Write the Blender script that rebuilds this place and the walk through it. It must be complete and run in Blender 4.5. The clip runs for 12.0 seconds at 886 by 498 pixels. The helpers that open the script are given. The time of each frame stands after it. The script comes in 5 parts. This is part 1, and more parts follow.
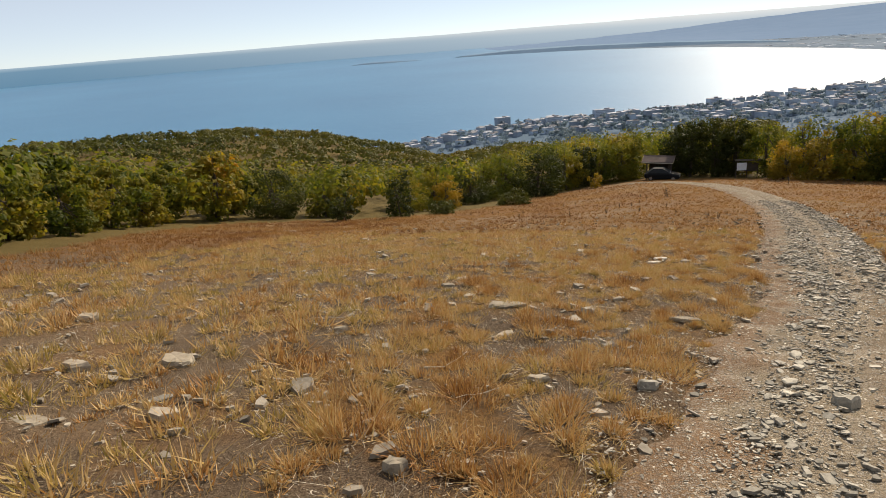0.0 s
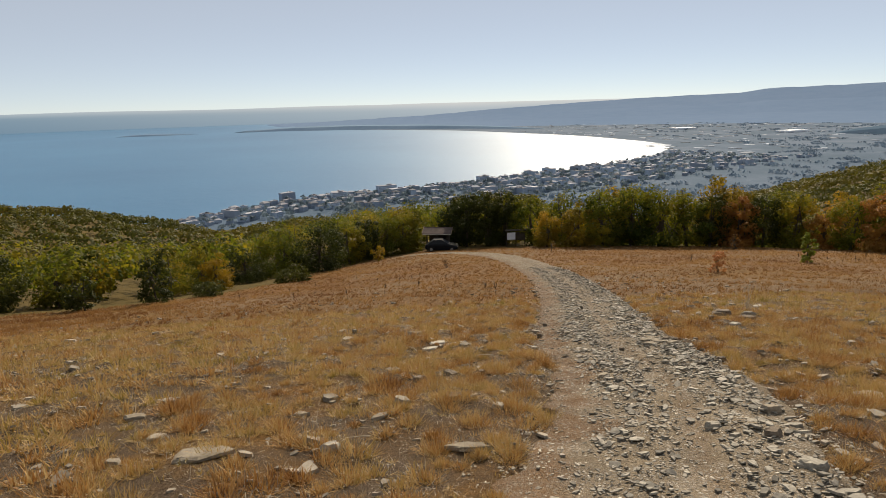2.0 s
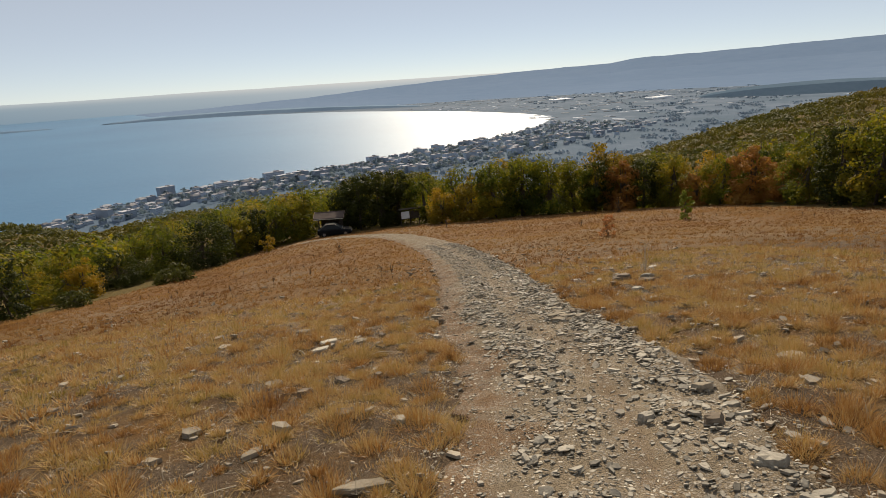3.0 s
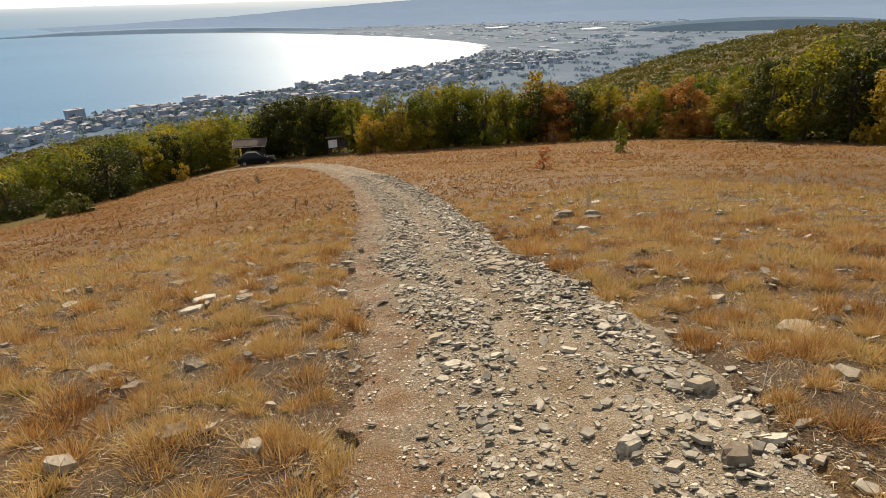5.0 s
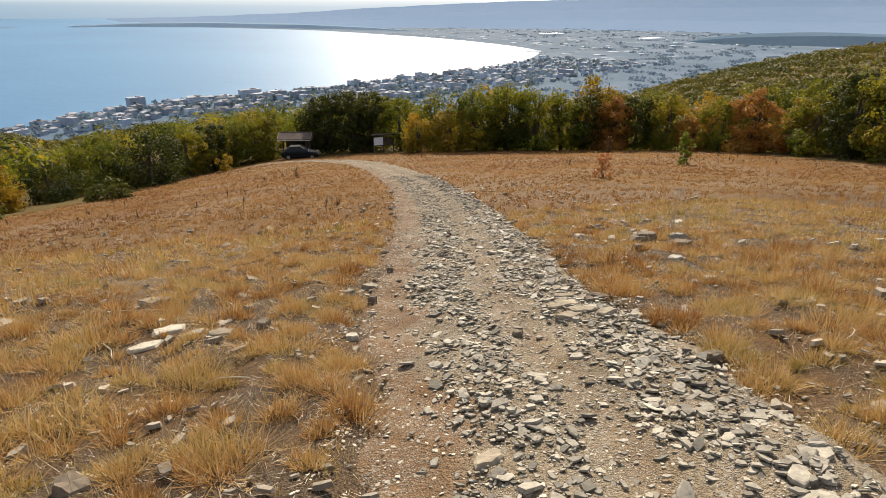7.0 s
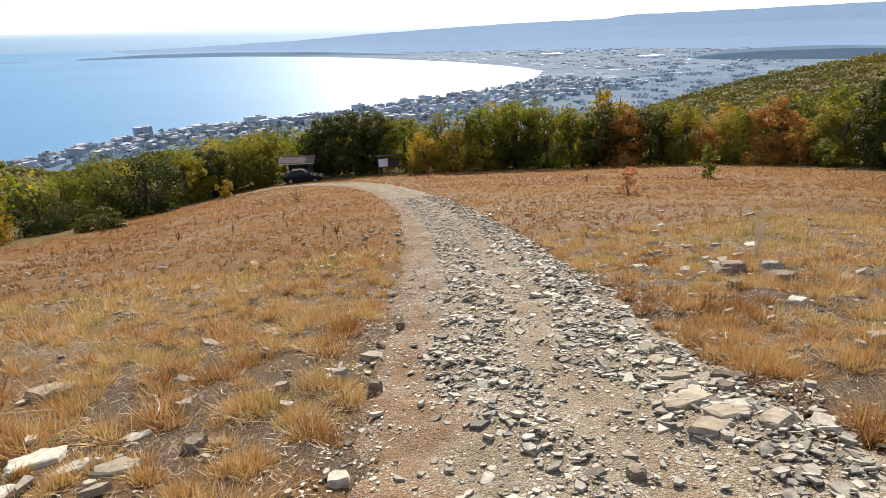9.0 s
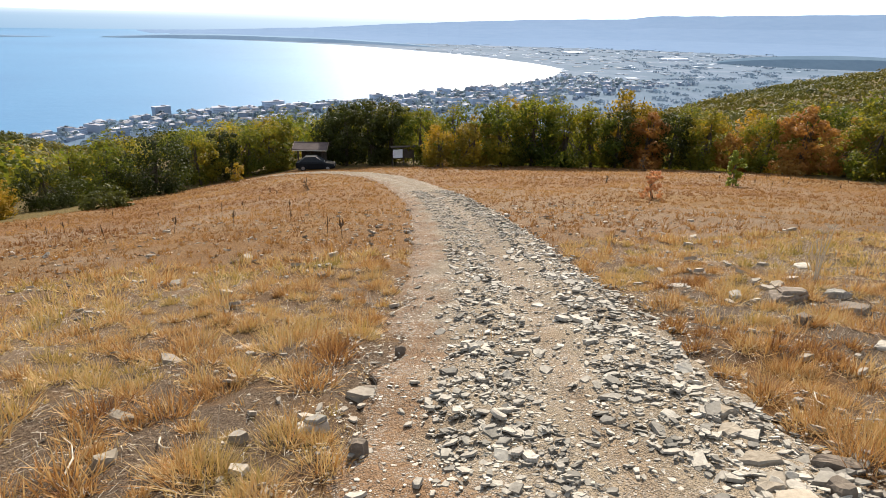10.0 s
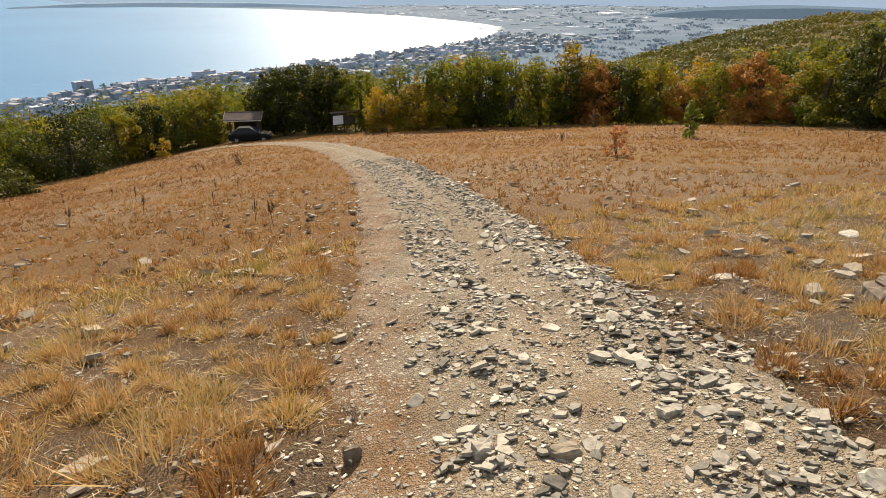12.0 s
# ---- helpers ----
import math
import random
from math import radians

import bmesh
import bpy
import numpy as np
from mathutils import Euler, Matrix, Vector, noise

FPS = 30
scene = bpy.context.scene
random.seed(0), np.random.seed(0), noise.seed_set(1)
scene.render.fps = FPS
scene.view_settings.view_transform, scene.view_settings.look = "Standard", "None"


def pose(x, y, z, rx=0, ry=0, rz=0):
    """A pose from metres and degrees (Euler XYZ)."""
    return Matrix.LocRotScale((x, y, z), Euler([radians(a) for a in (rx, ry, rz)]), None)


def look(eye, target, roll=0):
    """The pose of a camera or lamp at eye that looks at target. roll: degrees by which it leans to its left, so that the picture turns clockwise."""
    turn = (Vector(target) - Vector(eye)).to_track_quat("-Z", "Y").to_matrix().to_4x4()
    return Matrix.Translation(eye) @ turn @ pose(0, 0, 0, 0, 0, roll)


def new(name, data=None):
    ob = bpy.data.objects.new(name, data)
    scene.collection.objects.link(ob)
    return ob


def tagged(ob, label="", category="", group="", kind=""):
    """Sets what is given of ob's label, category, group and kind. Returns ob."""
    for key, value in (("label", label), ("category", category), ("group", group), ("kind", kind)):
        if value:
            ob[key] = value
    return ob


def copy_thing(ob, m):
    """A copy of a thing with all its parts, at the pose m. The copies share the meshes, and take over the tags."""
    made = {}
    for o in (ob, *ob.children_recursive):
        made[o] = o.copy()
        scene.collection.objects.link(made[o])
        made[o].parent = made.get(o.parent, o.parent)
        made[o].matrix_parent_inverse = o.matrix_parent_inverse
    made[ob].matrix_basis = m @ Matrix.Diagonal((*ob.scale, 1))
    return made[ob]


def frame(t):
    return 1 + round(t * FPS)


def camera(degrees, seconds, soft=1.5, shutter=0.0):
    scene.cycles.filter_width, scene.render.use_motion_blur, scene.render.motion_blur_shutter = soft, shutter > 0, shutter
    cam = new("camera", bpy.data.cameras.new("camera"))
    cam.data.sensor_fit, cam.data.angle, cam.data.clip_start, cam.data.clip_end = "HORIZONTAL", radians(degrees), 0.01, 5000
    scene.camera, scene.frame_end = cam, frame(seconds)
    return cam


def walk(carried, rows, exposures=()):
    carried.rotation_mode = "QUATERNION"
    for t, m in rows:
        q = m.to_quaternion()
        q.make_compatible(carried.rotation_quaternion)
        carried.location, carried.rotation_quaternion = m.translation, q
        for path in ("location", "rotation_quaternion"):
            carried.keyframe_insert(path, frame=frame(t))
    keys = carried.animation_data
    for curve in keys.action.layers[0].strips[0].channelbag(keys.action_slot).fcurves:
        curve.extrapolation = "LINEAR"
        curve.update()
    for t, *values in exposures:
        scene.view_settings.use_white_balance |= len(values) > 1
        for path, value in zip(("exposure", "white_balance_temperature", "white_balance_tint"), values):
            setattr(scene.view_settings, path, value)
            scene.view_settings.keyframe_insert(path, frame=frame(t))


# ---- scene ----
cam = camera(71.3, 12.0, soft=0.8)
PATH = [
    (0, (0.008, -1.531, 2.266), (-0.484, 0.293, 1.608), -4.4),
    (0.4, (0.127, -0.922, 2.175), (-0.146, 0.984, 1.635), -0.6),
    (0.5, (0.134, -0.797, 2.105), (-0.124, 1.093, 1.507), -1.6),
    (0.9, (0.217, -0.111, 1.923), (0.146, 1.829, 1.442), 0.6),
    (1, (0.262, -0.003, 1.865), (0.247, 1.931, 1.357), -1.8),
    (1.5, (0.377, 0.499, 1.75), (0.448, 2.442, 1.283), -2.2),
    (2, (0.457, 1.115, 1.63), (0.636, 3.052, 1.168), -1.5),
    (2.5, (0.594, 1.655, 1.514), (0.898, 3.551, 0.954), -4.1),
    (3, (0.77, 2.26, 1.371), (1.27, 4.12, 0.832), -3.7),
    (3.2, (0.77, 2.4, 1.285), (1.367, 4.235, 0.758), -2.8),
    (4.8, (1.523, 3.946, 0.871), (2.238, 5.685, 0.19), -1.5),
    (5, (1.611, 4.094, 0.806), (2.282, 5.819, 0.049), -1.5),
    (5.5, (1.842, 4.585, 0.68), (2.613, 6.246, -0.124), -0.6),
    (5.8, (2.02, 4.957, 0.595), (2.817, 6.691, -0.004), 2.8),
    (6, (2.063, 5.139, 0.469), (2.787, 6.866, -0.235), -1.6),
    (6.5, (2.164, 5.649, 0.366), (2.795, 7.399, -0.368), 0.0),
    (7, (2.305, 6.258, 0.185), (2.852, 8.03, -0.562), 0.4),
    (7.2, (2.327, 6.487, 0.182), (2.815, 8.277, -0.565), 0.1),
    (8.8, (2.742, 8.415, -0.373), (3.303, 10.145, -1.204), -0.9),
    (9, (2.773, 8.534, -0.466), (3.306, 10.337, -1.15), -1.2),
    (9.5, (2.855, 9.041, -0.626), (3.339, 10.853, -1.32), 0.3),
    (9.7, (2.927, 9.218, -0.668), (3.446, 10.946, -1.53), 0.5),
    (10, (3.055, 9.58, -0.7), (3.553, 11.385, -1.403), 1.4),
    (10.5, (3.2, 10.014, -0.806), (3.602, 11.829, -1.542), -0.8),
    (11, (3.307, 10.584, -0.937), (3.752, 12.39, -1.673), -0.9),
    (11.5, (3.425, 11.148, -1.027), (3.87, 12.958, -1.752), -0.6),
    (12, (3.541, 11.755, -1.22), (4.183, 13.469, -2.027), -0.1),
]
EXPOSURE = [(0.0, 0.46, 7100, 10), (0.5, 0.23, 7150, 10), (1.0, 0.09, 6700, 10), (1.5, 0.09, 6900, 10), (2.5, 0.23, 7450, 10), (3.2, 0.07, 7350, 10), (4.8, 0.51, 7400, 10), (5.0, 0.61, 7500, 10), (5.5, 0.97, 7600, 10), (6.0, 0.45, 7500, 10), (6.5, 0.78, 7300, 10), (7.2, 0.73, 6900, 10), (8.8, 0.97, 6500, 10), (9.5, 1.08, 6300, 10), (10.5, 1.04, 6700, 10), (11.0, 0.86, 6900, 10), (12.0, 0.91, 7300, 10)]
walk(cam, [(t, look(eye, target, roll)) for t, eye, target, roll in PATH], EXPOSURE)


# ---- light ----
SUN_AZ, SUN_EL = radians(20), radians(35)

world = bpy.data.worlds.new("world")
scene.world = world
world.use_nodes = True
wn = world.node_tree.nodes
sky = wn.new("ShaderNodeTexSky")
sky.sky_type = "NISHITA"
sky.sun_disc = False
sky.sun_elevation = SUN_EL
sky.sun_rotation = SUN_AZ
sky.altitude = 3000
sky.air_density = 0.6
sky.dust_density = 0.25
sky.ozone_density = 1.2
wn["Background"].inputs["Strength"].default_value = 0.088
haze = wn.new("ShaderNodeMix")
haze.data_type = "RGBA"
haze.inputs[0].default_value = 0.55
haze.inputs[7].default_value = (6.5, 7.2, 8.1, 1)
world.node_tree.links.new(sky.outputs["Color"], haze.inputs[6])
world.node_tree.links.new(haze.outputs[2], wn["Background"].inputs["Color"])

sun = new("sun", bpy.data.lights.new("sun", "SUN"))
sun.data.energy = 5.0
sun.data.angle = radians(0.55)
sun.data.color = (1.0, 0.90, 0.76)
toward = Vector((math.sin(SUN_AZ) * math.cos(SUN_EL), math.cos(SUN_AZ) * math.cos(SUN_EL), math.sin(SUN_EL)))
sun.matrix_world = look(toward * 50, (0, 0, 0))


# ---- materials ----
def shader(name, rough=0.9, spec=0.3):
    mat = bpy.data.materials.new(name)
    mat.use_nodes = True
    nt = mat.node_tree
    b = nt.nodes["Principled BSDF"]
    b.inputs["Roughness"].default_value = rough
    b.inputs["Specular IOR Level"].default_value = spec
    return mat, nt, b


def noise_node(nt, scale, detail=4.0, rough=0.6, coord=None):
    n = nt.nodes.new("ShaderNodeTexNoise")
    n.inputs["Scale"].default_value = scale
    n.inputs["Detail"].default_value = detail
    n.inputs["Roughness"].default_value = rough
    if coord is not None:
        nt.links.new(coord, n.inputs["Vector"])
    return n


def ramp_node(nt, fac, stops):
    r = nt.nodes.new("ShaderNodeValToRGB")
    el = r.color_ramp.elements
    while len(el) < len(stops):
        el.new(0.5)
    for e, (p, c) in zip(el, stops):
        e.position, e.color = p, (*c, 1)
    nt.links.new(fac, r.inputs["Fac"])
    return r


def mix_node(nt, fac, a, b, blend="MIX"):
    m = nt.nodes.new("ShaderNodeMix")
    m.data_type, m.blend_type = "RGBA", blend
    for sock, v in ((m.inputs[0], fac), (m.inputs[6], a), (m.inputs[7], b)):
        if isinstance(v, (int, float)):
            sock.default_value = v
        elif isinstance(v, tuple):
            sock.default_value = (*v, 1)
        else:
            nt.links.new(v, sock)
    return m.outputs[2]


def bump_on(nt, bsdf, height, strength, dist):
    b = nt.nodes.new("ShaderNodeBump")
    b.inputs["Strength"].default_value = strength
    b.inputs["Distance"].default_value = dist
    nt.links.new(height, b.inputs["Height"])
    nt.links.new(b.outputs["Normal"], bsdf.inputs["Normal"])


def world_pos(nt):
    return nt.nodes.new("ShaderNodeNewGeometry").outputs["Position"]


def two_scale(name, dark, light, big, small, rough=0.9, spec=0.2, bump=0.4, dist=0.01, island=0.0, obj=0.0, metal=0.0):
    """A surface whose colour varies at two scales, with fine relief; island and obj vary it from piece to piece."""
    mat, nt, b = shader(name, rough, spec)
    pos = world_pos(nt)
    n1, n2 = noise_node(nt, big, 3, 0.6, pos), noise_node(nt, small, 5, 0.65, pos)
    half = tuple((a + c) / 2 for a, c in zip(dark, light))
    c1 = ramp_node(nt, n1.outputs["Fac"], [(0.3, dark), (0.7, light)]).outputs["Color"]
    c2 = ramp_node(nt, n2.outputs["Fac"], [(0.3, dark), (0.5, half), (0.72, light)]).outputs["Color"]
    col = mix_node(nt, 0.5, c1, c2)
    for amount, node, out in ((island, "ShaderNodeNewGeometry", "Random Per Island"), (obj, "ShaderNodeObjectInfo", "Random")):
        if amount:
            src = nt.nodes.new(node).outputs[out]
            k = ramp_node(nt, src, [(0.0, (1 - amount,) * 3), (1.0, (1 + amount,) * 3)]).outputs["Color"]
            col = mix_node(nt, 1.0, col, k, "MULTIPLY")
    nt.links.new(col, b.inputs["Base Color"])
    b.inputs["Metallic"].default_value = metal
    if bump:
        bump_on(nt, b, n2.outputs["Fac"], bump, dist)
    return mat


def leafy(name, stops, through_light=0.35, patch=0.25, piece=0.3):
    """Leaves: the colour varies from leaf to leaf and in patches, and some light passes through."""
    mat, nt, b = shader(name, 0.65, 0.25)
    isl = nt.nodes.new("ShaderNodeNewGeometry").outputs["Random Per Island"]
    oi = nt.nodes.new("ShaderNodeObjectInfo").outputs["Random"]
    n = noise_node(nt, patch, 2, 0.5, world_pos(nt))
    add = nt.nodes.new("ShaderNodeMath")
    add.operation = "MULTIPLY_ADD"
    nt.links.new(isl, add.inputs[0])
    add.inputs[1].default_value = piece
    mul = nt.nodes.new("ShaderNodeMath")
    mul.operation = "MULTIPLY_ADD"
    nt.links.new(n.outputs["Fac"], mul.inputs[0])
    mul.inputs[1].default_value = 1.6
    mo = nt.nodes.new("ShaderNodeMath")
    mo.operation = "MULTIPLY_ADD"
    nt.links.new(oi, mo.inputs[0])
    mo.inputs[1].default_value = 0.3
    mo.inputs[2].default_value = -0.68
    nt.links.new(mo.outputs[0], mul.inputs[2])
    nt.links.new(mul.outputs[0], add.inputs[2])
    col = ramp_node(nt, add.outputs[0], stops).outputs["Color"]
    nt.links.new(col, b.inputs["Base Color"])
    tr = nt.nodes.new("ShaderNodeBsdfTranslucent")
    nt.links.new(col, tr.inputs["Color"])
    ms = nt.nodes.new("ShaderNodeMixShader")
    ms.inputs[0].default_value = through_light
    nt.links.new(b.outputs[0], ms.inputs[1])
    nt.links.new(tr.outputs[0], ms.inputs[2])
    nt.links.new(ms.outputs[0], nt.nodes["Material Output"].inputs["Surface"])
    return mat


def ground_material():
    mat, nt, b = shader("dry_field", 0.95, 0.1)
    pos = world_pos(nt)
    big, mid = noise_node(nt, 0.05, 3, 0.55, pos), noise_node(nt, 0.7, 4, 0.6, pos)
    fine, grit = noise_node(nt, 22, 5, 0.75, pos), noise_node(nt, 70, 4, 0.75, pos)
    straw = ramp_node(nt, fine.outputs["Fac"], [(0.3, (0.0468, 0.0247, 0.00789)), (0.5, (0.148, 0.0797, 0.025)), (0.72, (0.289, 0.171, 0.0592))]).outputs["Color"]
    rust = ramp_node(nt, fine.outputs["Fac"], [(0.3, (0.0429, 0.0188, 0.00658)), (0.5, (0.137, 0.0637, 0.0198)), (0.72, (0.257, 0.137, 0.0493))]).outputs["Color"]
    soil = ramp_node(nt, grit.outputs["Fac"], [(0.36, (0.021, 0.014, 0.00927)), (0.5, (0.0896, 0.0617, 0.0403)), (0.66, (0.216, 0.165, 0.116))]).outputs["Color"]
    f1 = ramp_node(nt, big.outputs["Fac"], [(0.36, (0, 0, 0)), (0.52, (1, 1, 1))]).outputs["Color"]
    col = mix_node(nt, f1, straw, rust)
    f2 = ramp_node(nt, mid.outputs["Fac"], [(0.34, (0, 0, 0)), (0.52, (0.95, 0.95, 0.95))]).outputs["Color"]
    att = nt.nodes.new("ShaderNodeAttribute")
    att.attribute_name = "wood"
    sep = nt.nodes.new("ShaderNodeSeparateColor")
    nt.links.new(att.outputs["Color"], sep.inputs[0])
    f2 = mix_node(nt, 1.0, f2, sep.outputs[2], "MULTIPLY")
    col = mix_node(nt, f2, col, soil)
    bare = noise_node(nt, 0.11, 4, 0.6, pos)
    dust = ramp_node(nt, fine.outputs["Fac"], [(0.3, (0.0826, 0.0539, 0.0326)), (0.5, (0.165, 0.115, 0.0713)), (0.72, (0.256, 0.19, 0.129))]).outputs["Color"]
    col = mix_node(nt, ramp_node(nt, bare.outputs["Fac"], [(0.47, (0, 0, 0)), (0.6, (0.6, 0.6, 0.6))]).outputs["Color"], col, dust)
    litter = ramp_node(nt, fine.outputs["Fac"], [(0.3, (0.0525, 0.0396, 0.0136)), (0.7, (0.135, 0.0937, 0.0305))]).outputs["Color"]
    col = mix_node(nt, sep.outputs[0], col, litter)
    # Plain colours: the blue-grey of distance haze is mixed into them.
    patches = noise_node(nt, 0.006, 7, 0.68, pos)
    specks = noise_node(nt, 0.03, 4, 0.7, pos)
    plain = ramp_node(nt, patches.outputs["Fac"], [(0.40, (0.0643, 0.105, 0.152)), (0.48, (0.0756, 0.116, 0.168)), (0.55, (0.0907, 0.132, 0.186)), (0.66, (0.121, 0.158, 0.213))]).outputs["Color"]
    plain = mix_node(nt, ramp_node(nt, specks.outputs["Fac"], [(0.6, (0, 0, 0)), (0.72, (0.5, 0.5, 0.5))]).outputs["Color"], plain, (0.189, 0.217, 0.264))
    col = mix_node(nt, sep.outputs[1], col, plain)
    nt.links.new(col, b.inputs["Base Color"])
    bump_on(nt, b, fine.outputs["Fac"], 1.0, 0.05)
    return mat


def water_material():
    mat, nt, b = shader("sea_water", 0.45, 0.5)
    pos = world_pos(nt)
    wide = noise_node(nt, 0.0012, 4, 0.6, pos)
    col = ramp_node(nt, wide.outputs["Fac"], [(0.3, (0.0454, 0.141, 0.263)), (0.7, (0.0635, 0.186, 0.325))]).outputs["Color"]
    nt.links.new(col, b.inputs["Base Color"])
    b.inputs["IOR"].default_value = 1.33
    chop = noise_node(nt, 0.05, 5, 0.7, pos)
    bump_on(nt, b, chop.outputs["Fac"], 0.35, 2.0)
    return mat


def road_material():
    mat, nt, b = shader("gravel_track", 0.92, 0.15)
    pos = world_pos(nt)
    big, fine = noise_node(nt, 1.6, 4, 0.65, pos), noise_node(nt, 90, 4, 0.75, pos)
    soil = ramp_node(nt, fine.outputs["Fac"], [(0.3, (0.106, 0.0771, 0.0484)), (0.5, (0.215, 0.167, 0.112)), (0.72, (0.325, 0.268, 0.193))]).outputs["Color"]
    red = ramp_node(nt, fine.outputs["Fac"], [(0.3, (0.0832, 0.0454, 0.0227)), (0.5, (0.174, 0.102, 0.0529)), (0.75, (0.287, 0.193, 0.113))]).outputs["Color"]
    att = nt.nodes.new("ShaderNodeAttribute")
    att.attribute_name = "rut"
    col = mix_node(nt, att.outputs["Fac"], soil, red)
    relief = fine.outputs["Fac"]
    for scale, lo, hi in ((34, 0.42, 0.62), (75, 0.38, 0.6)):
        vo = nt.nodes.new("ShaderNodeTexVoronoi")
        vo.inputs["Scale"].default_value = scale
        nt.links.new(pos, vo.inputs["Vector"])
        tone = nt.nodes.new("ShaderNodeSeparateColor")
        nt.links.new(vo.outputs["Color"], tone.inputs[0])
        chip = ramp_node(nt, tone.outputs[0], [(0.0, (0.113, 0.0945, 0.0756)), (0.5, (0.272, 0.234, 0.189)), (1.0, (0.469, 0.423, 0.356))]).outputs["Color"]
        body = ramp_node(nt, vo.outputs["Distance"], [(0.30, (1, 1, 1)), (0.55, (0, 0, 0))]).outputs["Color"]
        spread = ramp_node(nt, noise_node(nt, scale * 0.06, 3, 0.6, pos).outputs["Fac"], [(lo, (0, 0, 0)), (hi, (0.9, 0.9, 0.9))]).outputs["Color"]
        col = mix_node(nt, mix_node(nt, 1.0, body, spread, "MULTIPLY"), col, chip)
        relief = mix_node(nt, 0.6, relief, body)
    col = mix_node(nt, 0.45, col, ramp_node(nt, big.outputs["Fac"], [(0.3, (0.416, 0.393, 0.378)), (0.7, (1.15, 1.15, 1.15))]).outputs["Color"], "MULTIPLY")
    nt.links.new(col, b.inputs["Base Color"])
    bump_on(nt, b, relief, 0.9, 0.02)
    return mat


M_GROUND = ground_material()
M_WATER = water_material()
M_ROAD = road_material()
M_STONE = two_scale("grey_slate", (0.105, 0.092, 0.076), (0.46, 0.415, 0.338), 3, 30, 0.75, 0.22, 0.5, 0.01, island=0.5, obj=0.3)
M_FIELDSTONE = two_scale("field_stone", (0.135, 0.111, 0.0854), (0.379, 0.328, 0.257), 3, 30, 0.8, 0.2, 0.5, 0.01, island=0.3)
M_PALE = two_scale("pale_slab", (0.152, 0.122, 0.0874), (0.35, 0.3, 0.232), 4, 25, 0.9, 0.12, 0.6, 0.012, obj=0.2)
M_BROWNROCK = two_scale("brown_rock", (0.075, 0.0562, 0.0413), (0.225, 0.18, 0.135), 4, 25, 0.85, 0.2, 0.6, 0.012, obj=0.2)
M_BARK = two_scale("bark", (0.035, 0.028, 0.02), (0.12, 0.10, 0.075), 3, 22, 0.95, 0.1, 0.8, 0.02)
M_LEAF = leafy("autumn_oak_leaves", [(0.0, (0.0407, 0.0613, 0.00601)), (0.25, (0.0951, 0.111, 0.00943)), (0.55, (0.183, 0.158, 0.012)), (0.82, (0.286, 0.196, 0.0138)), (1.0, (0.34, 0.165, 0.0129))], 0.56)
M_LEAF_DARK = leafy("dark_green_leaves", [(0.0, (0.0213, 0.0296, 0.00426)), (0.5, (0.0452, 0.0517, 0.0058)), (1.0, (0.102, 0.0907, 0.00857))], 0.42)
M_LEAF_RUST = leafy("rust_leaves", [(0.0, (0.186, 0.0789, 0.0185)), (0.5, (0.302, 0.13, 0.0256)), (1.0, (0.36, 0.202, 0.0418))], 0.45)
M_LEAF_RED = leafy("red_leaves", [(0.0, (0.26, 0.09, 0.04)), (0.5, (0.40, 0.155, 0.06)), (1.0, (0.46, 0.22, 0.08))], 0.45)
M_LEAF_GOLD = leafy("golden_leaves", [(0.0, (0.117, 0.0921, 0.00943)), (0.5, (0.299, 0.192, 0.0124)), (1.0, (0.414, 0.221, 0.0156))], 0.48)
M_LEAF_GREEN = leafy("bright_green_leaves", [(0.0, (0.112, 0.144, 0.016)), (0.5, (0.224, 0.24, 0.024)), (1.0, (0.32, 0.288, 0.032))], 0.4)
M_CANOPY = leafy("far_canopy_leaves", [(0.0, (0.0434, 0.0519, 0.00827)), (0.4, (0.0773, 0.0774, 0.0115)), (0.7, (0.118, 0.0983, 0.014)), (1.0, (0.149, 0.0952, 0.0165))], 0.4, 0.02, 0.22)
M_GRASS = leafy("dry_grass", [(0.0, (0.145, 0.0603, 0.0192)), (0.2, (0.298, 0.138, 0.0394)), (0.42, (0.415, 0.233, 0.0744)), (0.6, (0.521, 0.366, 0.175)), (0.78, (0.386, 0.26, 0.0744)), (1.0, (0.242, 0.181, 0.0394))], 0.3, 1.1, 0.5)
M_GRASS_FAR = leafy("tawny_grass", [(0.0, (0.143, 0.0585, 0.0179)), (0.35, (0.251, 0.123, 0.0379)), (0.7, (0.351, 0.197, 0.065)), (1.0, (0.427, 0.276, 0.109))], 0.4, 0.2)
M_STRAW = two_scale("bleached_straw", (0.306, 0.255, 0.187), (0.527, 0.476, 0.383), 1, 20, 0.8, 0.2, 0.0, island=0.3)
M_STALK = two_scale("dead_stalk", (0.05, 0.032, 0.02), (0.14, 0.09, 0.05), 5, 40, 0.95, 0.1)
M_TIMBER = two_scale("weathered_timber", (0.0338, 0.0263, 0.021), (0.0975, 0.0788, 0.06), 2, 25, 0.9, 0.15)
M_ROOFING = two_scale("bitumen_roofing", (0.055, 0.0424, 0.0396), (0.121, 0.0927, 0.0853), 2, 25, 0.9, 0.1)
M_DARKBOARD = two_scale("stained_board", (0.13, 0.095, 0.07), (0.26, 0.20, 0.155), 2, 20, 0.8, 0.2)
M_FASCIA = two_scale("pale_board", (0.36, 0.33, 0.285), (0.51, 0.48, 0.42), 2, 20, 0.7, 0.3)
M_PANEL = two_scale("white_panel", (0.62, 0.66, 0.72), (0.80, 0.83, 0.88), 2, 15, 0.5, 0.4)
